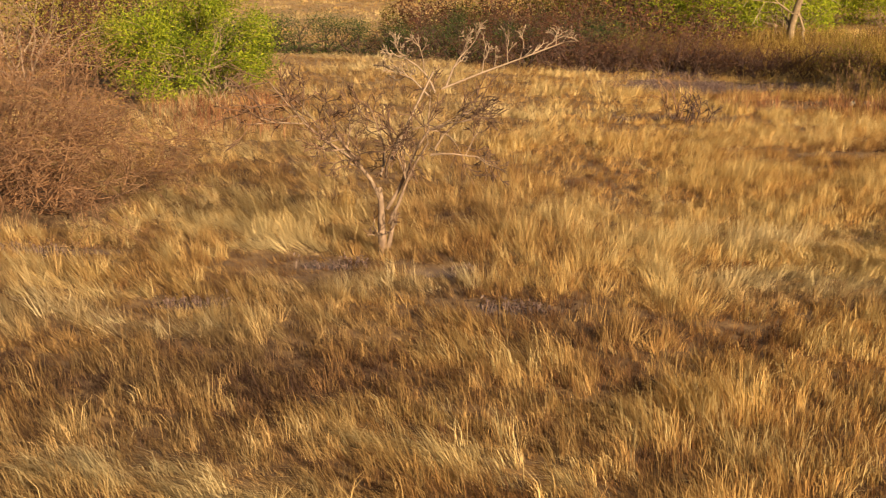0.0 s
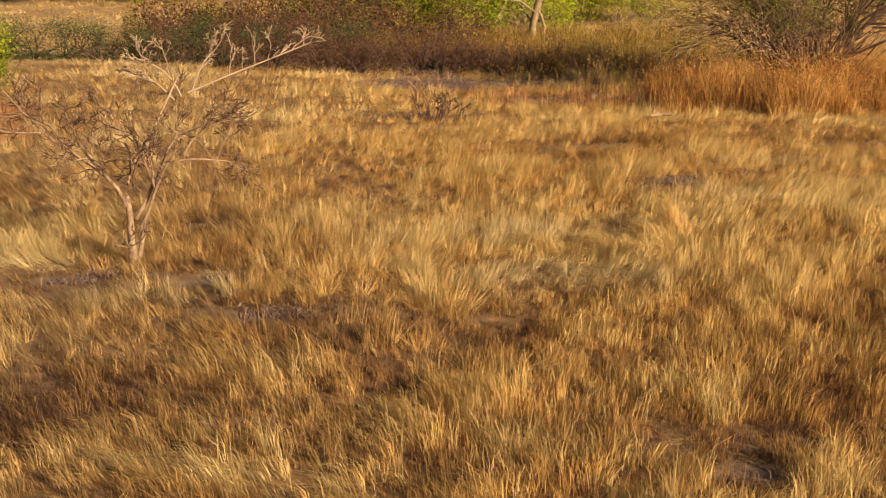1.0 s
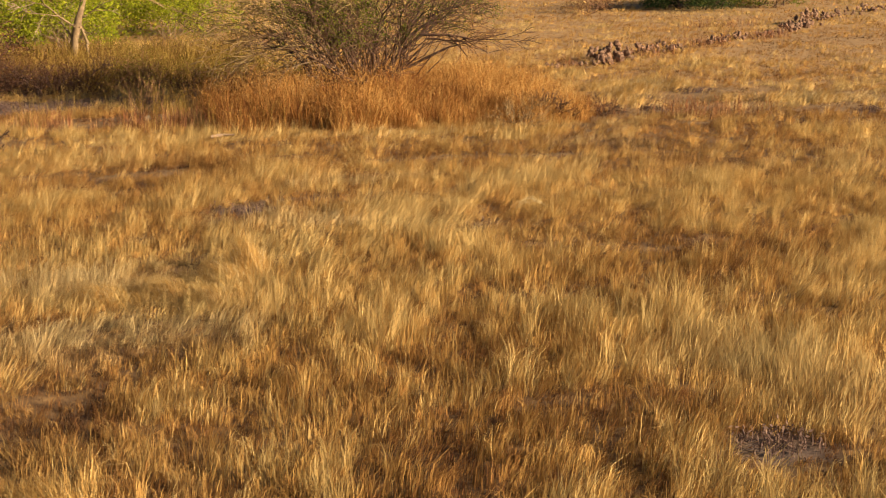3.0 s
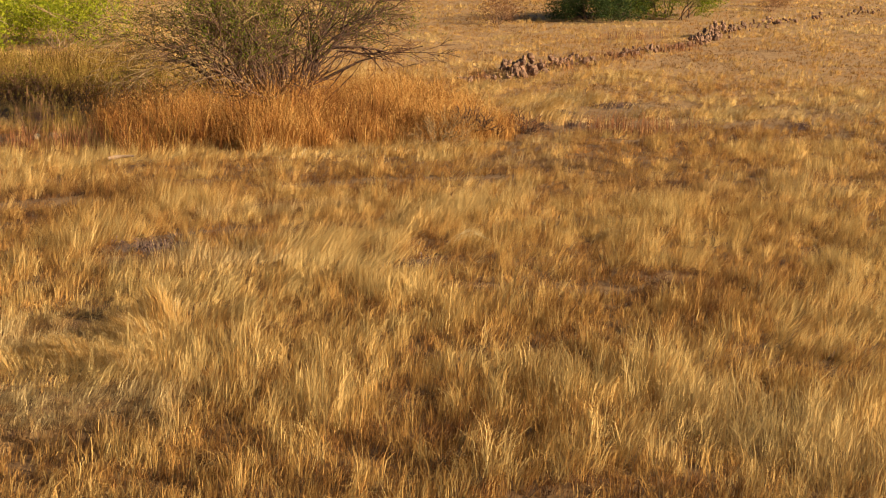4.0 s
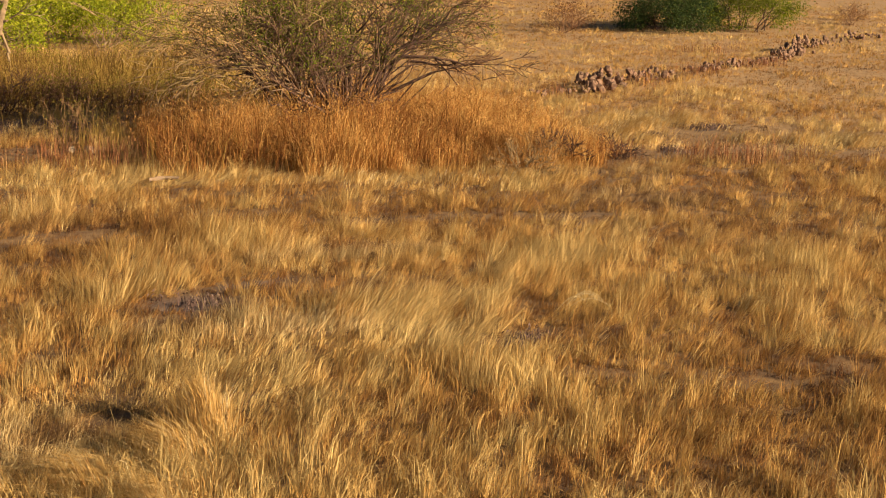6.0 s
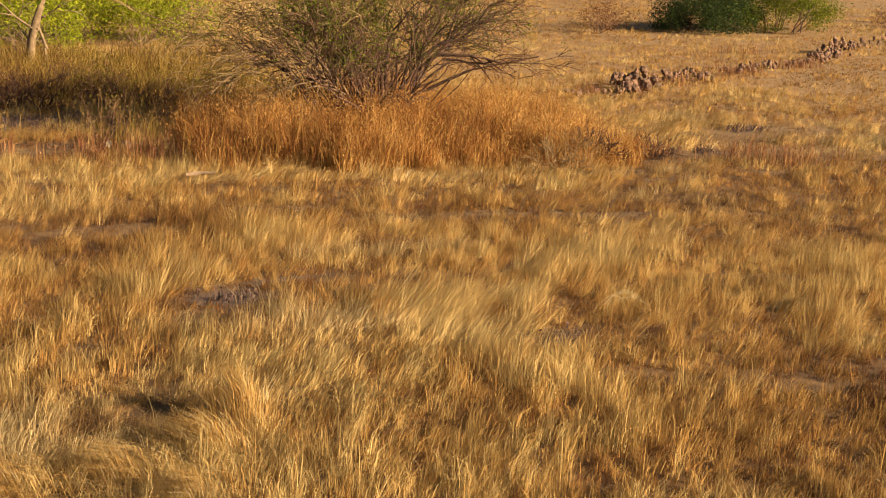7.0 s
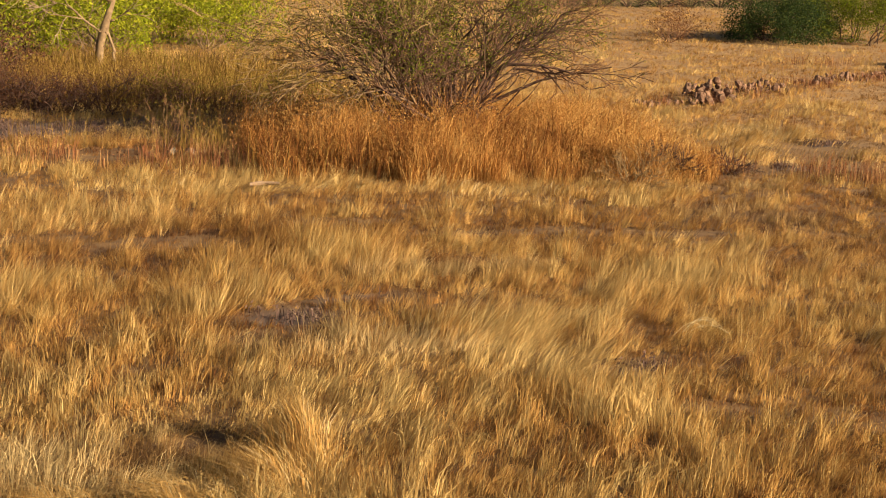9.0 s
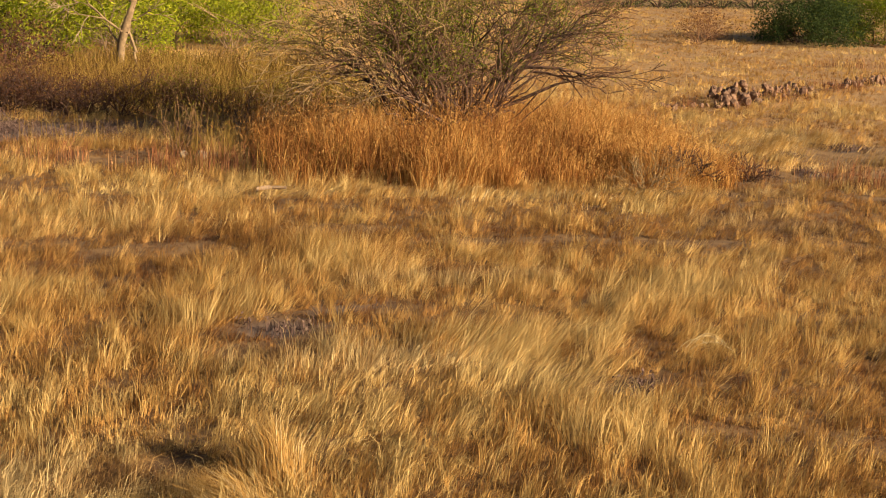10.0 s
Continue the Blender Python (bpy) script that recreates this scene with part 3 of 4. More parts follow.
# Shrubs along the far edge of the meadow.
EDGE = "shrubs along the meadow's edge"
hedge_a = leafy_shrub("dark_shrub", -8.4, 51.5, "low dark green shrub at the meadow's edge", 51, 9, 0.75, M_DARKLEAF, M_DARKBARK, 30, 0.036, 0.2, 0.5, EDGE, spread_tone=0.2, flat=0.3)
hedge_b = leafy_shrub("withered_shrub", 1.5, 47.2, "low withered red-brown shrub at the meadow's edge", 53, 10, 0.75, M_BROWNLEAF, M_DARKBARK, 13, 0.032, 0.2, 0.32, EDGE, spread_tone=0.18, flat=0.25)
hedge_c = leafy_shrub("olive_shrub", 9.5, 47.0, "olive-gold shrub with thin upright twigs", 55, 16, 0.8, M_OLIVE, M_BROWNTWIG, 12, 0.035, 0.24, 0.4, EDGE, tilt=(0.05, 0.7), spread_tone=0.16)
tall_g = leafy_shrub("feathery_tree", 3.5, 62.0, "bright yellow-green feathery thorn tree", 57, 11, 1.9, M_GREEN, M_BARK, 28, 0.12, 0.42, 0.72, spread_tone=0.17, group="trees beyond the meadow", flat=0.25, lift=0.3, tilt=(0.1, 1.35))


dusky = leafy_shrub("dusky_tree", 0.0, 62.5, "dusky olive-brown thorn tree beyond the meadow", 58, 11, 1.7, M_OLIVE, M_DARKBARK, 28, 0.095, 0.4, 0.12, "trees beyond the meadow", flat=0.25, lift=0.3, tilt=(0.1, 1.35), spread_tone=0.15)


def row(ob, places, seed):
    rnd = np.random.default_rng(seed)
    for x, y, size in places:
        copy_thing(ob, pose(x, y, hz(x, y) - 0.05, 0, 0, rnd.uniform(0, 360)) @ Matrix.Diagonal((size, size, size * rnd.uniform(0.85, 1.1), 1)))


row(hedge_a, [(-15.3, 54.0, 1.15), (-14.0, 54.2, 1.2), (-12.6, 54.4, 1.2), (-11.2, 54.4, 1.2), (-9.8, 54.2, 1.2), (-16.8, 54.5, 1.0), (-6.2, 51.6, 1.2), (-4.0, 50.0, 1.2), (-1.2, 50.2, 1.3), (-18, 57, 0.8), (0.5, 53, 1.3)], 1)
row(hedge_b, [(4.6, 46.2, 1.1), (6.2, 45.8, 1.0), (2.2, 46.4, 1.1), (-0.4, 48.6, 1.3), (-2.4, 49.2, 1.3), (10.4, 44.6, 0.75), (-5.5, 49.6, 0.9), (-3.2, 47.6, 1.0), (-1.3, 47.4, 1.1), (0.3, 46.6, 1.0), (3.3, 46.0, 1.1), (5.0, 46.2, 1.1), (7.6, 47.4, 1.0), (2.4, 49.0, 1.1), (-7.6, 51.4, 1.0), (4.2, 47.6, 0.8), (3.2, 47.4, 1.1), (8.8, 45.6, 0.7), (1.0, 48.2, 1.2), (5.4, 45.4, 0.9), (7.0, 45.3, 0.85), (9.8, 46.0, 0.8), (3.8, 45.8, 0.95), (-0.6, 47.4, 1.0), (6.4, 47.8, 1.0), (-4.4, 48.6, 1.0)], 2)
row(hedge_c, [(11.6, 47.0, 0.8), (13.4, 47.0, 0.9), (12.4, 44.2, 0.8), (1.0, 49.2, 1.1), (14.8, 44.0, 1.0), (3.4, 51.5, 0.8), (13.2, 40.0, 0.9), (14.6, 61.5, 0.8), (17.2, 63.0, 0.9)], 3)
row(tall_g, [(6.6, 66.5, 0.9), (10.2, 68.5, 0.85), (12.6, 71, 0.8), (11.8, 73.5, 1.0), (14.6, 75, 0.9), (-12, 97, 1.6), (-20, 100, 1.5), (-28, 102, 1.6), (8, 84, 1.2), (-25, 66, 1.0), (-4, 99, 1.5), (23, 92, 1.2), (15.2, 69, 0.7), (17.6, 71.5, 0.75), (9.2, 64.5, 0.75), (4.8, 60.5, 0.8)], 4)


row(dusky, [(-3.2, 63.5, 1.0), (-6.5, 61, 0.8), (1.5, 72, 1.2), (-9.5, 60.5, 0.6), (17.5, 73, 0.6)], 7)
row(hedge_a, [(-6.6, 56.5, 1.3), (-2.6, 58, 1.4)], 8)
row(brown, [(-19.2, 42.8, 1.35), (-20.8, 44.5, 1.4), (-24.0, 56.0, 1.7), (-27.0, 62.0, 2.0), (-21.5, 58.0, 1.5), (-5.0, 56.5, 1.5), (-7.6, 57.5, 1.4), (-1.2, 56.0, 1.5), (1.2, 57.5, 1.4), (4.4, 57.0, 1.1)], 10)
row(hedge_b, [(-7.0, 53.0, 1.5), (-5.0, 52.4, 1.5), (-3.2, 52.0, 1.5), (-1.0, 52.0, 1.5), (0.8, 51.6, 1.4), (2.6, 51.6, 1.2), (-3.8, 54.6, 1.6), (-9.4, 55.2, 1.0)], 9)


def pale_tree():
    rnd = np.random.default_rng(61)
    t = thing("pale_tree", 8.6, 58.5, "pale-trunked thorn tree with bare limbs and feathery green leaves", "tree")
    k = dict(spread=0.6, kids=(3, 4), wobble=0.18, shrink=0.7, least=0.015)
    stems = [
        (((0, 0, -0.2), (0.10, 0, 1), 1.9, 0.22, 0), dict(wobble=0.05, least=0.17)),
        (((0.2, 0, 1.6), (0.22, 0, 1), 1.7, 0.2, 0), dict(wobble=0.05, least=0.14)),
        (((0.75, 0, -0.1), (-0.10, 0, 1), 1.0, 0.075, 0), dict(wobble=0.05, least=0.06)),
        (((0.66, 0, 0.85), (-0.35, 0, 1), 1.0, 0.07, 0), dict(wobble=0.05, least=0.06)),
        (((0.1, 0, 1.7), (-0.9, -0.2, 0.55), 1.7, 0.06, 3), k),
        (((0.0, 0, 1.2), (-0.8, 0.2, 0.7), 1.2, 0.045, 2), k),
        (((0.3, 0, 2.0), (0.9, 0.1, 0.25), 1.1, 0.045, 2), k),
        (((0.45, 0, 2.9), (-0.5, 0.2, 0.8), 2.2, 0.13, 3), k),
        (((0.5, 0, 3.0), (0.5, -0.2, 0.9), 2.2, 0.15, 3), k),
        (((0.5, 0, 3.0), (0.1, 0.6, 0.9), 2.0, 0.10, 3), k),
    ]
    woody(t, rnd, stems, M_PALEBARK, M_TWIG, leaves=M_GREEN, per_end=9, leaf_size=0.14, cluster=0.4, mean=0.65, flat=0.22, keep=lambda e, r: e[:, 2] > 2.6)


pale_tree()
leafy_shrub("round_bush", 53.3, 75.0, "round dense dark green bush in the far field", 71, 22, 1.7, M_DARKLEAF, M_DARKBARK, 34, 0.075, 0.34, 0.45, spread_tone=0.2, flat=0.35, base=1.5, tilt=(0.1, 1.45), lift=0.0, along=1)
leafy_shrub("broad_bush", 58.8, 75.8, "broad yellow-green bush in the far field", 72, 22, 1.9, M_GREEN, M_DARKBARK, 40, 0.07, 0.38, 0.4, spread_tone=0.2, flat=0.3, base=2.4, tilt=(0.1, 1.45), lift=0.0, along=1)
far_tw = leafy_shrub("withered_bush", 47.0, 77.5, "thin leafless brown bush in the far field", 73, 12, 1.3, M_BROWNLEAF, M_BROWNTWIG, 6, 0.07, 0.3, 0.8)
row(far_tw, [(44.5, 74.5, 0.7), (71, 78, 0.6), (75, 82, 0.7)], 5)
row(hedge_a, [(37.5, 78, 0.9), (55, 108.5, 1.8), (58.5, 109.5, 2.0), (62, 110, 1.8), (65.5, 110.5, 2.1), (69, 111, 1.9), (73, 112, 2.1), (77, 112.5, 2.0), (81, 113, 2.1), (86, 114, 2.0)], 6)


# ---- dry-stone wall ----
def stone_mesh(seed):
    rnd = np.random.default_rng(seed)
    bm = bmesh.new()
    bmesh.ops.create_icosphere(bm, subdivisions=1, radius=1)
    axes = rnd.normal(0, 1, (7, 3))
    axes /= np.linalg.norm(axes, axis=1)[:, None]
    cut = rnd.uniform(0.55, 0.85, 7)
    for v in bm.verts:
        c = np.array(v.co)
        for a, k in zip(axes, cut):
            over = c.dot(a) - k
            if over > 0:
                c = c - a * over
        v.co = Vector(c * (1 + 0.05 * noise.noise(Vector(c * 2.2 + seed))))
    me = bpy.data.meshes.new("stone")
    bm.to_mesh(me)
    bm.free()
    me.materials.append(M_STONE)
    return me


STONES = [stone_mesh(s) for s in range(6)]


def stone_wall():
    rnd = np.random.default_rng(81)
    wall = tagged(new("stone_wall"), "low tumbled dry-stone field wall, half sunk in grass", "wall")
    corners = [(26.6, 47.6), (29.7, 48.3), (32.5, 50.0), (36.7, 52.6), (40.5, 54.2), (46.6, 57.4), (54.5, 63.4), (59.8, 66.8), (68.5, 70.5), (78.7, 74.0)]
    for (x0, y0), (x1, y1) in zip(corners, corners[1:]):
        n = int(math.hypot(x1 - x0, y1 - y0) / 0.06)
        for i in range(n):
            k = (i + rnd.random()) / n
            x, y = x0 + (x1 - x0) * k, y0 + (y1 - y0) * k
            tall = 0.15 + 0.8 * float(smooth(value_noise(x, y, 1.7, 9), 0.3, 0.9))
            heap = 29.6 < x < 31.8 or 50.5 < x < 52.2
            if (rnd.random() > 0.1 + tall * 0.65 or rnd.random() < 0.6 * (x > 54.5)) and not heap:
                continue
            s = rnd.uniform(0.09, 0.23) if heap else rnd.uniform(0.06, 0.17)
            ob = new("stone", STONES[rnd.integers(0, 6)])
            ob.parent = wall
            up = rnd.random() ** 1.4 * (0.85 if heap else 0.5 * tall)
            xx, yy = x + rnd.normal(0, 0.36) * (1 - up), y + rnd.normal(0, 0.42) * (1 - up)
            ob.matrix_world = Matrix.LocRotScale((xx, yy, hz(xx, yy) + 0.06 + 0.95 * up), Euler(rnd.uniform(0, 6.28, 3)), Vector((s * rnd.uniform(1.0, 1.6), s, s * rnd.uniform(0.6, 1.0))))


stone_wall()


# ---- tall russet grass ----
def scatter(rnd, n, x0, x1, y0, y1):
    return rnd.uniform(x0, x1, n), rnd.uniform(y0, y1, n)


def stems_of(rnd, x, y, h, lean, width):
    lx, ly = rnd.normal(0.04, lean, len(x)), rnd.normal(0, lean, len(x))
    return (*blades(x, y, height(x, y), h, lx, ly, np.full(len(x), width), rnd), lx, ly)


def russet_grass():
    """Stems in clumps, with loose seed heads on the upper halves."""
    rnd = np.random.default_rng(91)
    cx, cy = scatter(rnd, 2900, 8.0, 21.5, 31.0, 42.5)
    front = 31.9 + 0.4 * np.sin(cx * 0.9) - 0.6 * smooth(cx, 11, 15) + 0.8 * smooth(cx, 18, 20) + (value_noise(cx, cy, 1.2, 21) - 0.5) * 1.2
    keep = (cy > front) & (cx > 8.4 + 0.15 * (cy - 32)) & (cy < 38.2 + 4 * smooth(cx, 13.5, 16)) & (cx < 20.6 + 0.3 * np.sin(cy * 2)) & (rnd.random(len(cx)) < 0.35 + 0.65 * smooth(cx, 8.2, 11))
    cx, cy = cx[keep], cy[keep]
    ch = (1.38 + 0.2 * smooth(cx, 14, 19) + 0.12 * smooth(cx, 10.5, 12) * (1 - smooth(cx, 13.5, 15.5))) * (0.4 + 0.9 * value_noise(cx, cy, 1.1, 24)) * rnd.uniform(0.7, 1.25, len(cx))
    ch *= 0.5 + 0.5 * smooth(cy - front[keep], 0.0, 0.9)
    ct = 0.50 + 0.6 * (value_noise(cx, cy, 1.3, 25) - 0.5) + 0.12 * smooth(cx, 14, 20) + rnd.normal(0, 0.16, len(cx))
    e = 20
    x, y = np.repeat(cx, e) + rnd.normal(0, 0.13, len(cx) * e), np.repeat(cy, e) + rnd.normal(0, 0.13, len(cx) * e)
    h = np.repeat(ch, e) * rnd.uniform(0.55, 1.15, len(x))
    tone = np.clip(np.repeat(ct, e) + rnd.normal(0, 0.18, len(x)), 0, 1)
    v, f, lx, ly = stems_of(rnd, x, y, h, 0.52, 0.010)
    k = rnd.integers(0, len(x), 60000)
    up = rnd.uniform(0.55, 1.08, len(k))
    pts = np.stack([x[k] + lx[k] * h[k] * up, y[k] + ly[k] * h[k] * up, height(x[k], y[k]) + h[k] * up], 1) + rnd.normal(0, 0.05, (len(k), 3))
    q, qf = leaf_quads(pts, 0.032, rnd, 0.18)
    qt = np.concatenate([qf[:, [0, 1, 2]], qf[:, [0, 2, 3]]])
    tone2 = np.clip(tone[k] + 0.2, 0, 1)
    me = mesh_from("russet_grass", np.concatenate([v, q]), np.concatenate([f, qt + len(v)]), M_ORANGE, np.concatenate([np.repeat(tone, 5), np.repeat(tone2, 4)]))
    tagged(new("russet_grass", me), "dense stand of tall russet-orange dry grass", "grass", kind="stuff")


russet_grass()


def weeds(name, label, material, seed, spots, per_m2, tall, width=0.012, lean=0.16, mean=0.5):
    """Loose stands of upright stems over ovals of ground."""
    rnd = np.random.default_rng(seed)
    xs, ys = [], []
    for cx, cy, rx, ry in spots:
        n = int(math.pi * rx * ry * per_m2)
        a, r = rnd.uniform(0, 6.283, n), np.sqrt(rnd.random(n)) * (0.75 + 0.5 * rnd.random(n))
        xs.append(cx + rx * r * np.cos(a))
        ys.append(cy + ry * r * np.sin(a))
    x, y = np.concatenate(xs), np.concatenate(ys)
    keep = rnd.random(len(x)) < smooth(value_noise(x, y, 0.6, seed), 0.25, 0.6)
    x, y = x[keep], y[keep]
    h = tall * rnd.uniform(0.45, 1.2, len(x))
    v, f, lx, ly = stems_of(rnd, x, y, h, lean, width)
    tone = np.clip(rnd.normal(mean, 0.2, len(x)) + 0.4 * (value_noise(x, y, 0.9, seed + 1) - 0.5), 0, 1)
    k = rnd.integers(0, len(x), len(x))
    up = rnd.uniform(0.4, 1.0, len(k))
    pts = np.stack([x[k] + lx[k] * h[k] * up, y[k] + ly[k] * h[k] * up, height(x[k], y[k]) + h[k] * up], 1) + rnd.normal(0, 0.04, (len(k), 3))
    q, qf = leaf_quads(pts, 0.03, rnd, 0.35)
    qt = np.concatenate([qf[:, [0, 1, 2]], qf[:, [0, 2, 3]]])
    me = mesh_from(name, np.concatenate([v, q]), np.concatenate([f, qt + len(v)]), material, np.concatenate([np.repeat(tone, 5), np.repeat(tone[k], 4)]))
    tagged(new(name, me), label, "weeds", kind="stuff")


weeds("red_weeds", "sparse reddish-brown dry weeds among the grass", M_REDWEED, 131, [(24.2, 31.8, 2.2, 1.4), (6.6, 34.6, 2.6, 1.3), (4.0, 35.5, 2.0, 1.0), (8.6, 34.2, 1.2, 1.4), (20.8, 33.4, 1.0, 1.2), (46, 62, 2.5, 0.8), (29.0, 47.6, 2.0, 0.7), (33.0, 49.6, 1.6, 0.8), (38.5, 53.0, 2.4, 0.8), (44.0, 55.6, 2.4, 0.8), (-9.6, 27.5, 2.0, 1.5), (-11.2, 31.5, 2.2, 2.0)], 60, 0.6)
weeds("gold_weeds", "tall golden-brown dry weeds before the shrubs", M_GOLDWEED, 141, [(10.5, 46.8, 3.4, 1.6), (11.5, 49.5, 5.0, 2.6), (7.0, 50.0, 5.5, 2.4), (7.5, 54.0, 6.5, 2.6), (12.0, 54.5, 5.0, 3.0), (10.0, 59.5, 7.0, 3.5), (15.0, 41.0, 1.6, 2.0)], 70, 0.95, 0.022, 0.28, 0.5)
weeds("olive_weeds", "tall pale olive-gold weeds standing before the dark shrubs", M_GOLDWEED, 145, [(7.6, 36.6, 1.3, 1.6), (9.3, 37.4, 1.0, 1.2), (8.6, 39.8, 1.6, 0.8), (5.2, 38.4, 1.6, 0.4), (9.6, 33.2, 1.2, 1.0)], 34, 1.0, 0.013, 0.3, 0.55)
# Low mean tone paints the shade under the shrubs into these herbs.
weeds("shade_dark_herbs", "low herbs at the feet of the shrubs, dark purple-brown as painted shade", M_HERB, 147, [(3.0, 45.0, 2.4, 0.7), (10.2, 43.6, 1.0, 0.6), (-0.5, 46.8, 2.6, 0.7)], 90, 0.3, 0.02, 0.5, 0.2)
# Purple-grey tones hold the shade of these patches in the herb colour.
weeds("shade_grey_herbs", "low herbs in bare hollows of the meadow, purple-grey as painted shade", M_HERB, 151, [(s[0], s[1], s[2], s[3]) for s in BARE_AND_SHADED], 330, 0.11, 0.013, 0.5, 0.35)

# ---- meadow grass ----
# Three stretches of the flight: a stand, and the bearings between which the meadow lies before it.
STANDS = [(-0.9, -5.4, -30, 40), (0.2, 0.6, 5, 52), (1.4, 4.4, -2, 51)]


def reach(x, y):
    """Distance to the nearest stand that has the place before it; 999 where none has."""
    out = np.full(len(x), 999.0)
    for sx, sy, low, high in STANDS:
        d, a = np.hypot(x - sx, y - sy), np.degrees(np.arctan2(x - sx, y - sy))
        out = np.where((d > 8.2) & (a > low) & (a < high), np.minimum(out, d), out)
    return out


def sward(x, y):
    """Height of the grass over the ground: tussocks, swells and combed-down places."""
    small, mid, wide = value_noise(x, y, 0.40, 61), value_noise(x, y, 1.0, 62), value_noise(x, y, 2.7, 63)
    return 0.10 + 0.15 * small + 0.17 * mid * (0.6 + 0.8 * wide) + 0.05 * wide


def meadow():
    """Clumps of blades, coarser with distance: each clump leans one way and has one tone."""
    rnd = np.random.default_rng(101)
    rings = [
        (8.2, 15, 190, 9, 0.0058, 0.17), (15, 24, 105, 14, 0.0092, 0.25), (24, 36, 56, 12, 0.0124, 0.4), (36, 55, 26, 10, 0.019, 0.6), (55, 80, 14, 6, 0.036, 1.1), (80, 120, 6.5, 5, 0.062, 1.7), (120, 200, 0.5, 6, 0.10, 2.0),
    ]
    meshes = []
    for r0, r1, clumps, each, width, bunch in rings:
        step = 1 / math.sqrt(clumps)
        gx, gy = np.meshgrid(np.arange(-r1 * 0.62, r1 * 0.85 + 3, step), np.arange(0, r1 + 6, step))
        cx, cy = gx.ravel() + rnd.uniform(-0.6, 0.6, gx.size) * step, gy.ravel() + rnd.uniform(-0.6, 0.6, gx.size) * step
        r = reach(cx, cy)
        r = np.where(r < 900, np.maximum(r * rnd.uniform(0.93, 1.07, len(r)), 8.3), r)
        near = (r > r0) & (r < r1)
        cx, cy = cx[near], cy[near]
        hollow, bare = field(HOLLOWS_AND_SHADE, cx, cy), field(BARE_AND_SHADED, cx, cy)
        bush = ((cx + 11.4) / 2.4) ** 2 + ((cy - 17) / 2.2) ** 2 < 1
        thin = 0.25 * (1 - smooth(value_noise(cx, cy, 0.24 if r1 < 30 else 0.5, 65), 0.3, 0.62))
        keep = (rnd.random(len(cx)) > thin + 0.1 * hollow + 0.85 * bare) & ~bush
        cx, cy, hollow, bare = cx[keep], cy[keep], hollow[keep], bare[keep]
        pale, yellow = field(PALE, cx, cy), field(YELLOW, cx, cy)
        n = len(cx)
        big, mid = value_noise(cx, cy, 3.0, 31), value_noise(cx, cy, 0.8, 32)
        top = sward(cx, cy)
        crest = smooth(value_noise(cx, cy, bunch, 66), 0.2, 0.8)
        slope_x, slope_y = (sward(cx + 0.06, cy) - top) / 0.06, (sward(cx, cy + 0.06) - top) / 0.06
        left = 1 - smooth(cx + 0.25 * (cy - 7), -1.5, 3.5)
        ang = np.radians(-15) + (value_noise(cx, cy, 3.5, 33) - 0.5) * 2.2 + (value_noise(cx, cy, 0.55, 64) - 0.5) * 1.6
        lx = np.cos(ang) * (1 - left) - left * 0.9
        ly = np.sin(ang) * (1 - left) + left * (0.1 + 0.8 * (value_noise(cx, cy, 2.5, 37) - 0.5))
        amount = 0.02 + 0.55 * value_noise(cx, cy, 1.6, 34) + 0.40 * left + 0.6 * pale
        ch = top * (1 - 0.6 * hollow) * (1 + 0.45 * yellow) * (0.58 + 0.68 * crest) * rnd.uniform(0.6, 1.35, n) * (1 - 0.6 * bare)
        brown = smooth(value_noise(cx, cy, 1.3, 38) * 0.6 + value_noise(cx, cy, 0.5, 39) * 0.4, 0.50, 0.68)
        west = 1 - smooth(cx + 0.1 * cy, -2.5, 4.5)
        # Low gaps get darker tone and crests lighter: tussock shading put into colour.
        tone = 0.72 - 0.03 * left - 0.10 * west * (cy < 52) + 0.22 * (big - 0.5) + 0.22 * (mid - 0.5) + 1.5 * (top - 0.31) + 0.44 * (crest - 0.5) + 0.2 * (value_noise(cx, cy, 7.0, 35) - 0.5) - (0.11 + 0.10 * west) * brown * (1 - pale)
        if 20 < r0 < 50:
            tone, ch = tone - 0.04, ch * 0.9
        if r0 > 50:
            tone, ch = 0.60 + 0.8 * (tone - 0.69), ch * 0.7
        # The hollow mask darkens the grass colour, shaded strips included.
        tone = (tone - 0.17 * field(DULL, cx, cy)) * (1 - hollow * 0.7) + pale * 0.28 + yellow * 0.16 + rnd.normal(0, 0.13 if r0 < 50 else 0.06, n)
        fresh = np.clip(0.42 * field(FRESH, cx, cy) + 0.12 * smooth(value_noise(cx, cy, 4.5, 40), 0.5, 0.85) + 0.3 * west * (0.5 + value_noise(cx, cy, 1.1, 41)), 0, 0.7) * (1 - yellow)
        size = n * each
        x = np.repeat(cx, each) + rnd.normal(0, 0.024 + 1.2 * width, size)
        y = np.repeat(cy, each) + rnd.normal(0, 0.024 + 1.2 * width, size)
        h = np.repeat(ch, each) * rnd.uniform(0.5, 1.25, size)
        px = np.repeat(lx * amount - 0.35 * slope_x + rnd.normal(0, 0.38, n), each) + rnd.normal(0, 0.19, size)
        py = np.repeat(ly * amount - 0.35 * slope_y + rnd.normal(0, 0.38, n), each) + rnd.normal(0, 0.19, size)
        w = width * rnd.uniform(0.7, 1.3, size)
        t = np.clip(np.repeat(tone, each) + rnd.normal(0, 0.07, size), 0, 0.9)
        lay = np.stack([np.repeat(-1.5 * slope_x, each) + 0.5 * px, np.repeat(-1.5 * slope_y, each) + 0.5 * py, np.full(size, 0.5)], 1) + np.repeat(rnd.normal(0, 0.4, (n, 3)), each, 0) + rnd.normal(0, 0.1, (size, 3))
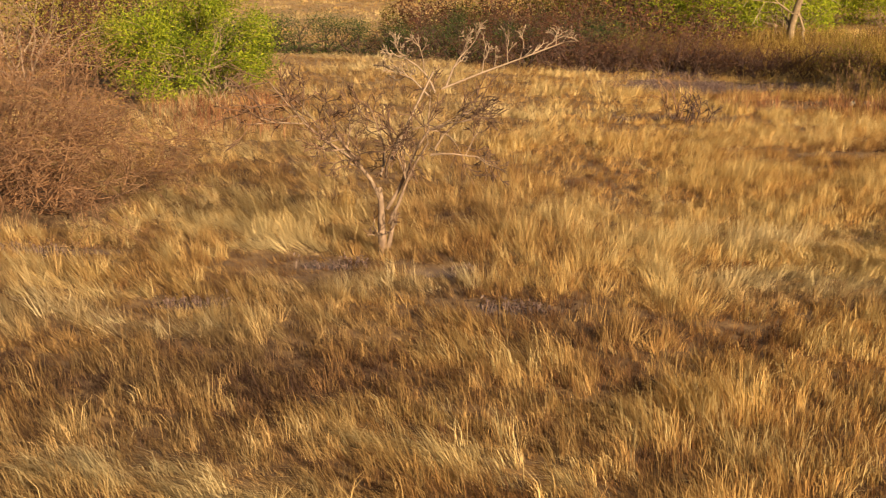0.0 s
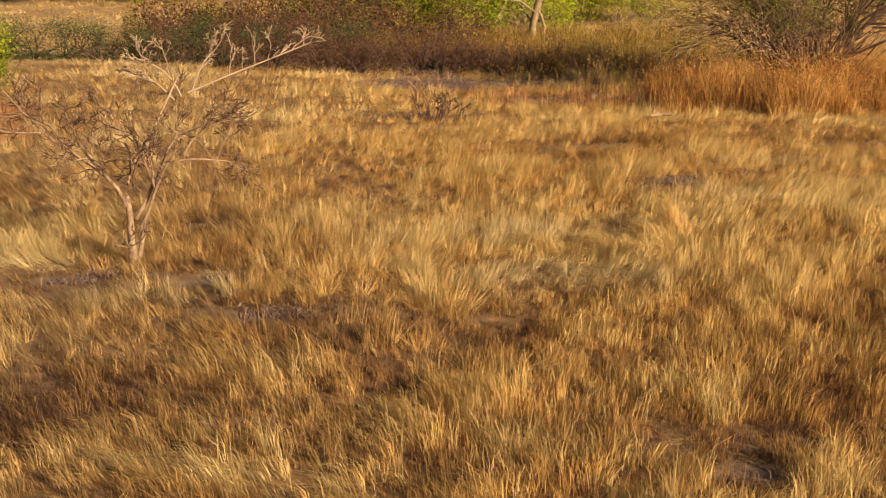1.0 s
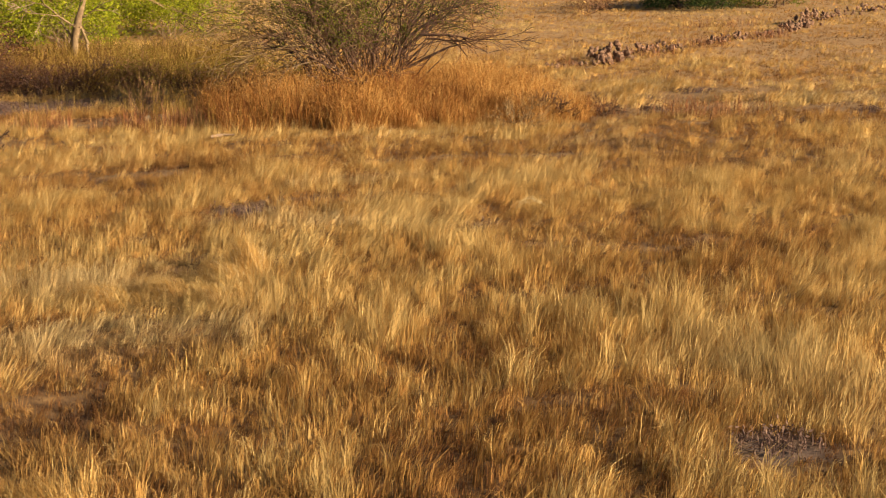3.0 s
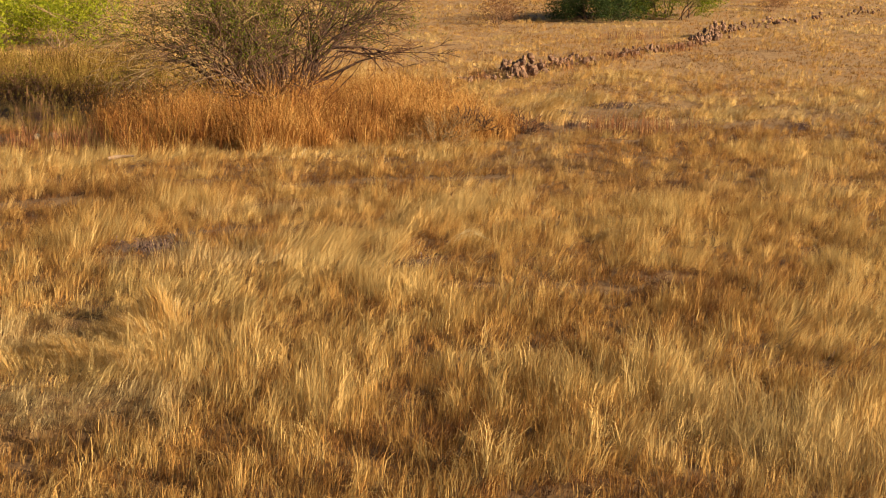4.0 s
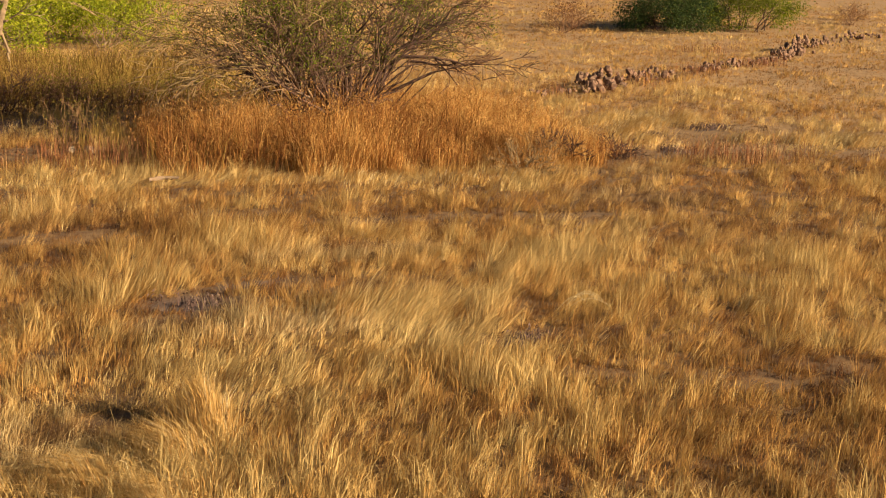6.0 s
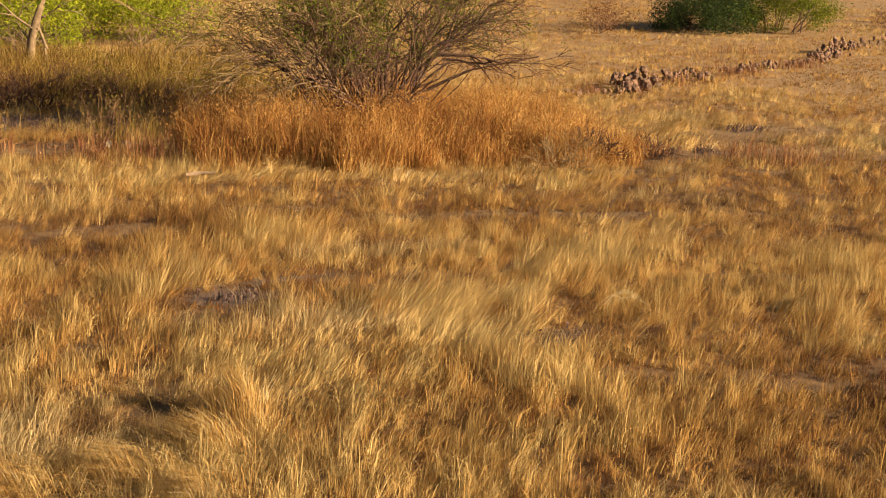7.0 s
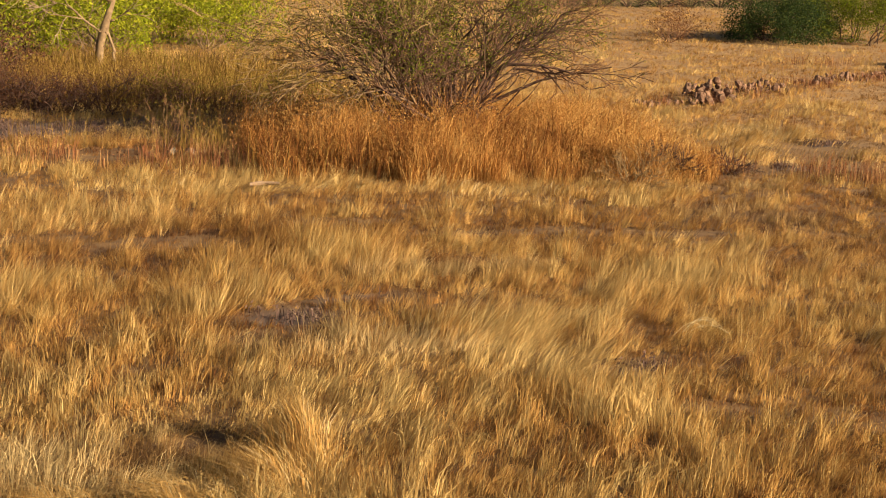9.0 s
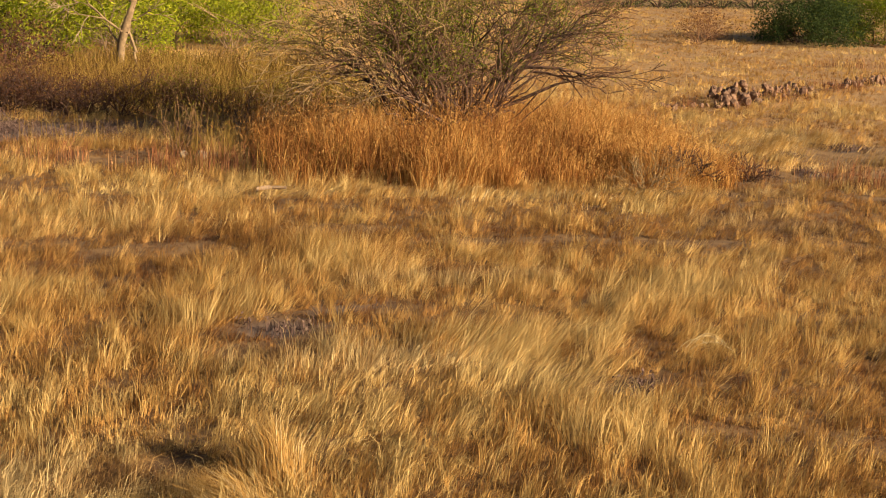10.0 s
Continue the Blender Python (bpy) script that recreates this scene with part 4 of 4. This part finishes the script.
        lay /= np.linalg.norm(lay, axis=1)[:, None]
        bent = r0 < 10
        v, f = (blades if bent else spikes)(x, y, height(x, y) - 0.03, h, px, py, w, rnd)
        k = 5 if bent else 3
        meshes.append((v, f, np.repeat(t, k), np.repeat(np.repeat(fresh, each), k), np.repeat(lay, k, 0)))
    # Thin coarse grass on the sides that lie behind and under the flight.
    n = 100000
    r, a = 44 * rnd.random(n) ** 0.7, rnd.uniform(0, 6.2832, n)
    x, y = r * np.sin(a), -2 + r * np.cos(a)
    behind = reach(x, y) > 900
    x, y = x[behind], y[behind]
    n = len(x)
    t = np.clip(0.5 + 0.5 * (value_noise(x, y, 1.0, 32) - 0.5) + 0.4 * (value_noise(x, y, 3.0, 31) - 0.5) + rnd.normal(0, 0.1, n), 0, 1)
    v, f = spikes(x, y, height(x, y) - 0.03, rnd.uniform(0.15, 0.42, n), rnd.normal(0.2, 0.3, n), rnd.normal(0, 0.3, n), rnd.uniform(0.03, 0.08, n), rnd)
    lay = rnd.normal(0, 0.4, (n, 3)) + [0, 0, 1]
    lay /= np.linalg.norm(lay, axis=1)[:, None]
    meshes.append((v, f, np.repeat(t, 3), np.zeros(n * 3), np.repeat(lay, 3, 0)))
    starts = np.cumsum([0] + [len(m[0]) for m in meshes])
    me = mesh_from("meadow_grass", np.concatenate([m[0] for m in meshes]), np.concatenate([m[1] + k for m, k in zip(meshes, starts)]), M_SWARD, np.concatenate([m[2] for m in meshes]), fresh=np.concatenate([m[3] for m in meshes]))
    me.attributes.new("lay", "FLOAT_VECTOR", "POINT").data.foreach_set("vector", np.ascontiguousarray(np.concatenate([m[4] for m in meshes]), np.float32).ravel())
    tagged(new("meadow_grass", me), "golden brown wind-combed dry savanna grass", "grass", kind="stuff")


meadow()


# ---- tall tufts and bent stalks ----
def tuft(x, y, label, seed, count, tall, spread, lean, mean, wide=0.005):
    count, mean = int(count * 1.4), mean - 0.07
    rnd = np.random.default_rng(seed)
    ob = thing("grass_tuft", x, y, label, "grass", "tall tufts in the meadow", sink=0.03)
    a, r = rnd.uniform(0, 6.283, count), np.abs(rnd.normal(0, spread, count))
    bx, by = r * np.cos(a), r * np.sin(a)
    h = tall * rnd.uniform(0.4, 1.15, count) * (1 - 0.35 * smooth(r, 0, spread * 2))
    lx, ly = lean[0] + bx / spread * 0.2 + rnd.normal(0, 0.16, count), lean[1] + by / spread * 0.2 + rnd.normal(0, 0.16, count)
    v, f = blades(bx, by, height(x + bx, y + by) - hz(x, y), h, lx, ly, np.full(count, wide), rnd)
    t = np.clip(rnd.normal(mean, 0.16, count), 0, 1)
    me = mesh_from("blade_mass", v, f, M_SWARD, np.repeat(t, 5), fresh=np.zeros(count * 5))
    lay = np.stack([bx / spread + 0.5 * lx, by / spread + 0.5 * ly, np.full(count, 0.6)], 1) + rnd.normal(0, 0.3, (count, 3))
    lay /= np.linalg.norm(lay, axis=1)[:, None]
    me.attributes.new("lay", "FLOAT_VECTOR", "POINT").data.foreach_set("vector", np.ascontiguousarray(np.repeat(lay, 5, 0), np.float32).ravel())
    tagged(part("blade_mass", me, ob), kind="stuff")


TALL, LAID = "tall yellow tuft of dry grass standing above the meadow", "pale straw tuft laid over by the wind"
for i, (x, y, label, count, tall, spread, lean, mean) in enumerate([
    (4.65, 15.7, TALL, 900, 0.70, 0.20, (-0.15, 0.25), 0.80), (4.2, 15.0, LAID, 800, 0.55, 0.30, (-0.6, 0.35), 0.82), (3.3, 14.7, LAID, 700, 0.5, 0.42, (-0.9, 0.1), 0.84), (2.4, 14.8, LAID, 600, 0.45, 0.42, (-0.9, 0.0), 0.82),
    (3.8, 14.0, LAID, 600, 0.48, 0.35, (-0.8, -0.1), 0.84), (0.75, 7.75, TALL, 1000, 0.45, 0.30, (-0.25, 0.15), 0.80), (0.3, 8.0, TALL, 500, 0.42, 0.25, (-0.3, 0.1), 0.78), (-5.1, 17.8, TALL, 300, 0.5, 0.22, (0.2, 0), 0.80),
    (7.5, 19.2, LAID, 500, 0.42, 0.45, (0.35, 0.0), 0.74), (8.3, 19.6, LAID, 500, 0.42, 0.45, (0.4, 0.0), 0.76), (9.1, 19.8, LAID, 400, 0.4, 0.4, (0.4, -0.1), 0.74), (11.4, 21.3, LAID, 300, 0.4, 0.4, (0.3, 0.0), 0.76),
    (0.0, 26.0, TALL, 400, 0.5, 0.4, (0.1, 0), 0.76), (-2.6, 25.8, TALL, 400, 0.45, 0.4, (0.1, 0), 0.76), (9.1, 11.2, TALL, 300, 0.42, 0.2, (0.1, 0.1), 0.70), (13.2, 18.0, LAID, 300, 0.5, 0.2, (0.9, -0.5), 0.86),
]):
    tuft(x, y, label, 200 + i, count, tall, spread, lean, mean)


rnd = np.random.default_rng(260)
for i, (x, y) in enumerate([(21.5, 35.0), (22.6, 36.2), (23.4, 35.2), (24.0, 37.2), (25.2, 38.2), (26.2, 39.3), (24.4, 39.6), (27.6, 39.0), (28.6, 40.4), (22.4, 38.0), (27.2, 35.4), (28.6, 34.4), (30.0, 33.6), (31.2, 34.8), (26.0, 41.0), (6.6, 31.5), (10.2, 30.6), (12.4, 30.2), (14.6, 29.8), (16.4, 30.2)]):
    turn = rnd.uniform(-1.6, 1.2)
    tuft(x, y, "pale straw grass laid flat in sheaves", 230 + i, 380, 0.50 if x > 20 else 0.36, 0.7, (0.9 * math.cos(turn), 0.9 * math.sin(turn)), 0.82, 0.011)


def bent_stalks():
    rnd = np.random.default_rng(301)
    t = thing("bent_stalks", 11.0, 18.65, "long pale grass stalks bent over in arches", "grass")
    for i in range(5):
        a = radians(rnd.uniform(-35, 5))
        reach, top = rnd.uniform(0.4, 0.6), rnd.uniform(0.16, 0.24)
        o = np.array([rnd.uniform(-0.5, -0.25), rnd.uniform(-0.15, 0.15), 0])
        pts = [o + np.array([math.cos(a) * reach * s, math.sin(a) * reach * s, 0.12 + top * math.sin(math.pi * (0.12 + 0.8 * s)) - 0.12 * (1 - s)]) for s in np.linspace(0, 1, 9)]
        v, f = tubes([(*p, *q, 0.0035, 0.0035) for p, q in zip(pts, pts[1:])], 4)
        part("stalk", mesh_from("stalk", v, f, M_STRAW), t)


bent_stalks()


# ---- fallen wood, stones, dead shrubs ----
def fallen_log(x, y, turn, length, radius):
    rnd = np.random.default_rng(311)
    bm = bmesh.new()
    rings = []
    for i in range(9):
        s = i / 8
        r = radius * (1 - 0.35 * s) * (0.85 + 0.3 * rnd.random())
        ring = []
        for j in range(8):
            an = 2 * math.pi * j / 8
            rr = r * (1 + 0.15 * math.sin(3 * an + i))
            ring.append(bm.verts.new(((s - 0.5) * length, 0.06 * math.sin(4 * s) + rr * math.cos(an), 0.16 + 0.05 * s + rr * math.sin(an))))
        rings.append(ring)
    for p, q in zip(rings, rings[1:]):
        for j in range(8):
            bm.faces.new((p[j], p[(j + 1) % 8], q[(j + 1) % 8], q[j]))
    bm.faces.new(rings[0][::-1])
    bm.faces.new(rings[-1])
    me = bpy.data.meshes.new("fallen_log")
    bm.to_mesh(me)
    bm.free()
    me.materials.append(M_TWIG)
    ob = new("fallen_log", me)
    ob.matrix_world = pose(x, y, hz(x, y), 0, 0, turn)
    tagged(ob, "bleached fallen log lying in flattened grass", "log")


fallen_log(8.15, 30.6, -14, 0.6, 0.045)


def dead_shrub(x, y, label, seed, count, length, bark, tilt=(0.0, 0.7), depth=2, kids=(3, 4), radius=0.025, least=0.011):
    rnd = np.random.default_rng(seed)
    t = thing("dead_shrub", x, y, label, "shrub")
    woody(t, rnd, fan(rnd, count, length, radius, depth, tilt, 0.05, 0.3, spread=0.6, kids=kids, wobble=0.2, shrink=0.6, least=least), bark, bark)


dead_shrub(2.2, 31.0, "dark dead shrub with upright bare twigs in the meadow", 321, 8, 0.45, M_DARKBARK)
dead_shrub(1.7, 31.6, "thin upright leafless stems in the meadow", 322, 6, 0.9, M_BROWNTWIG, tilt=(0.0, 0.3), depth=1)
for i, (x, y) in enumerate(((7.3, 37.0), (8.2, 38.2))):
    leafy_shrub("tall_weed", x, y, "tall thin olive weed with upright stems", 323 + 10 * i, 12, 0.85, M_OLIVE, M_BROWNTWIG, 6, 0.028, 0.1, 0.35, "tall weeds", depth=1, tilt=(0.0, 0.4), base=0.3, radius=0.009)
dead_shrub(17.0, 31.0, "heap of pale tangled dead twigs before the russet grass", 325, 34, 0.55, M_TANTWIG, tilt=(0.4, 1.4), depth=2, radius=0.012, least=0.006)
dead_shrub(18.5, 32.0, "dark brown tangled dead shrub beside the russet grass", 326, 34, 0.55, M_DARKBARK, tilt=(0.1, 1.3), depth=2, radius=0.016, least=0.008)
dead_shrub(20.6, 32.6, "dark brown low dead shrub in the grass", 327, 26, 0.4, M_DARKBARK, tilt=(0.1, 1.3), depth=2, radius=0.014, least=0.007)
dead_shrub(-11.4, 32.3, "pale bare leaning stems beneath a green shrub", 328, 5, 0.7, M_PALEBARK, tilt=(0.1, 0.7), depth=1)
for x, y, s in ((7.75, 36.0, 0.18), (7.35, 36.3, 0.13), (8.1, 36.4, 0.12)):
    me = STONES[int(s * 100) % 6].copy()
    me.materials.clear()
    me.materials.append(M_PALESTONE)
    ob = new("field_stone", me)
    ob.matrix_world = Matrix.LocRotScale((x, y, hz(x, y) + 0.5 * s), Euler((0.3, 0.2, x)), Vector((s * 1.3, s, s)))
    tagged(ob, "pale weathered field stone among weeds", "stone", "field stones")
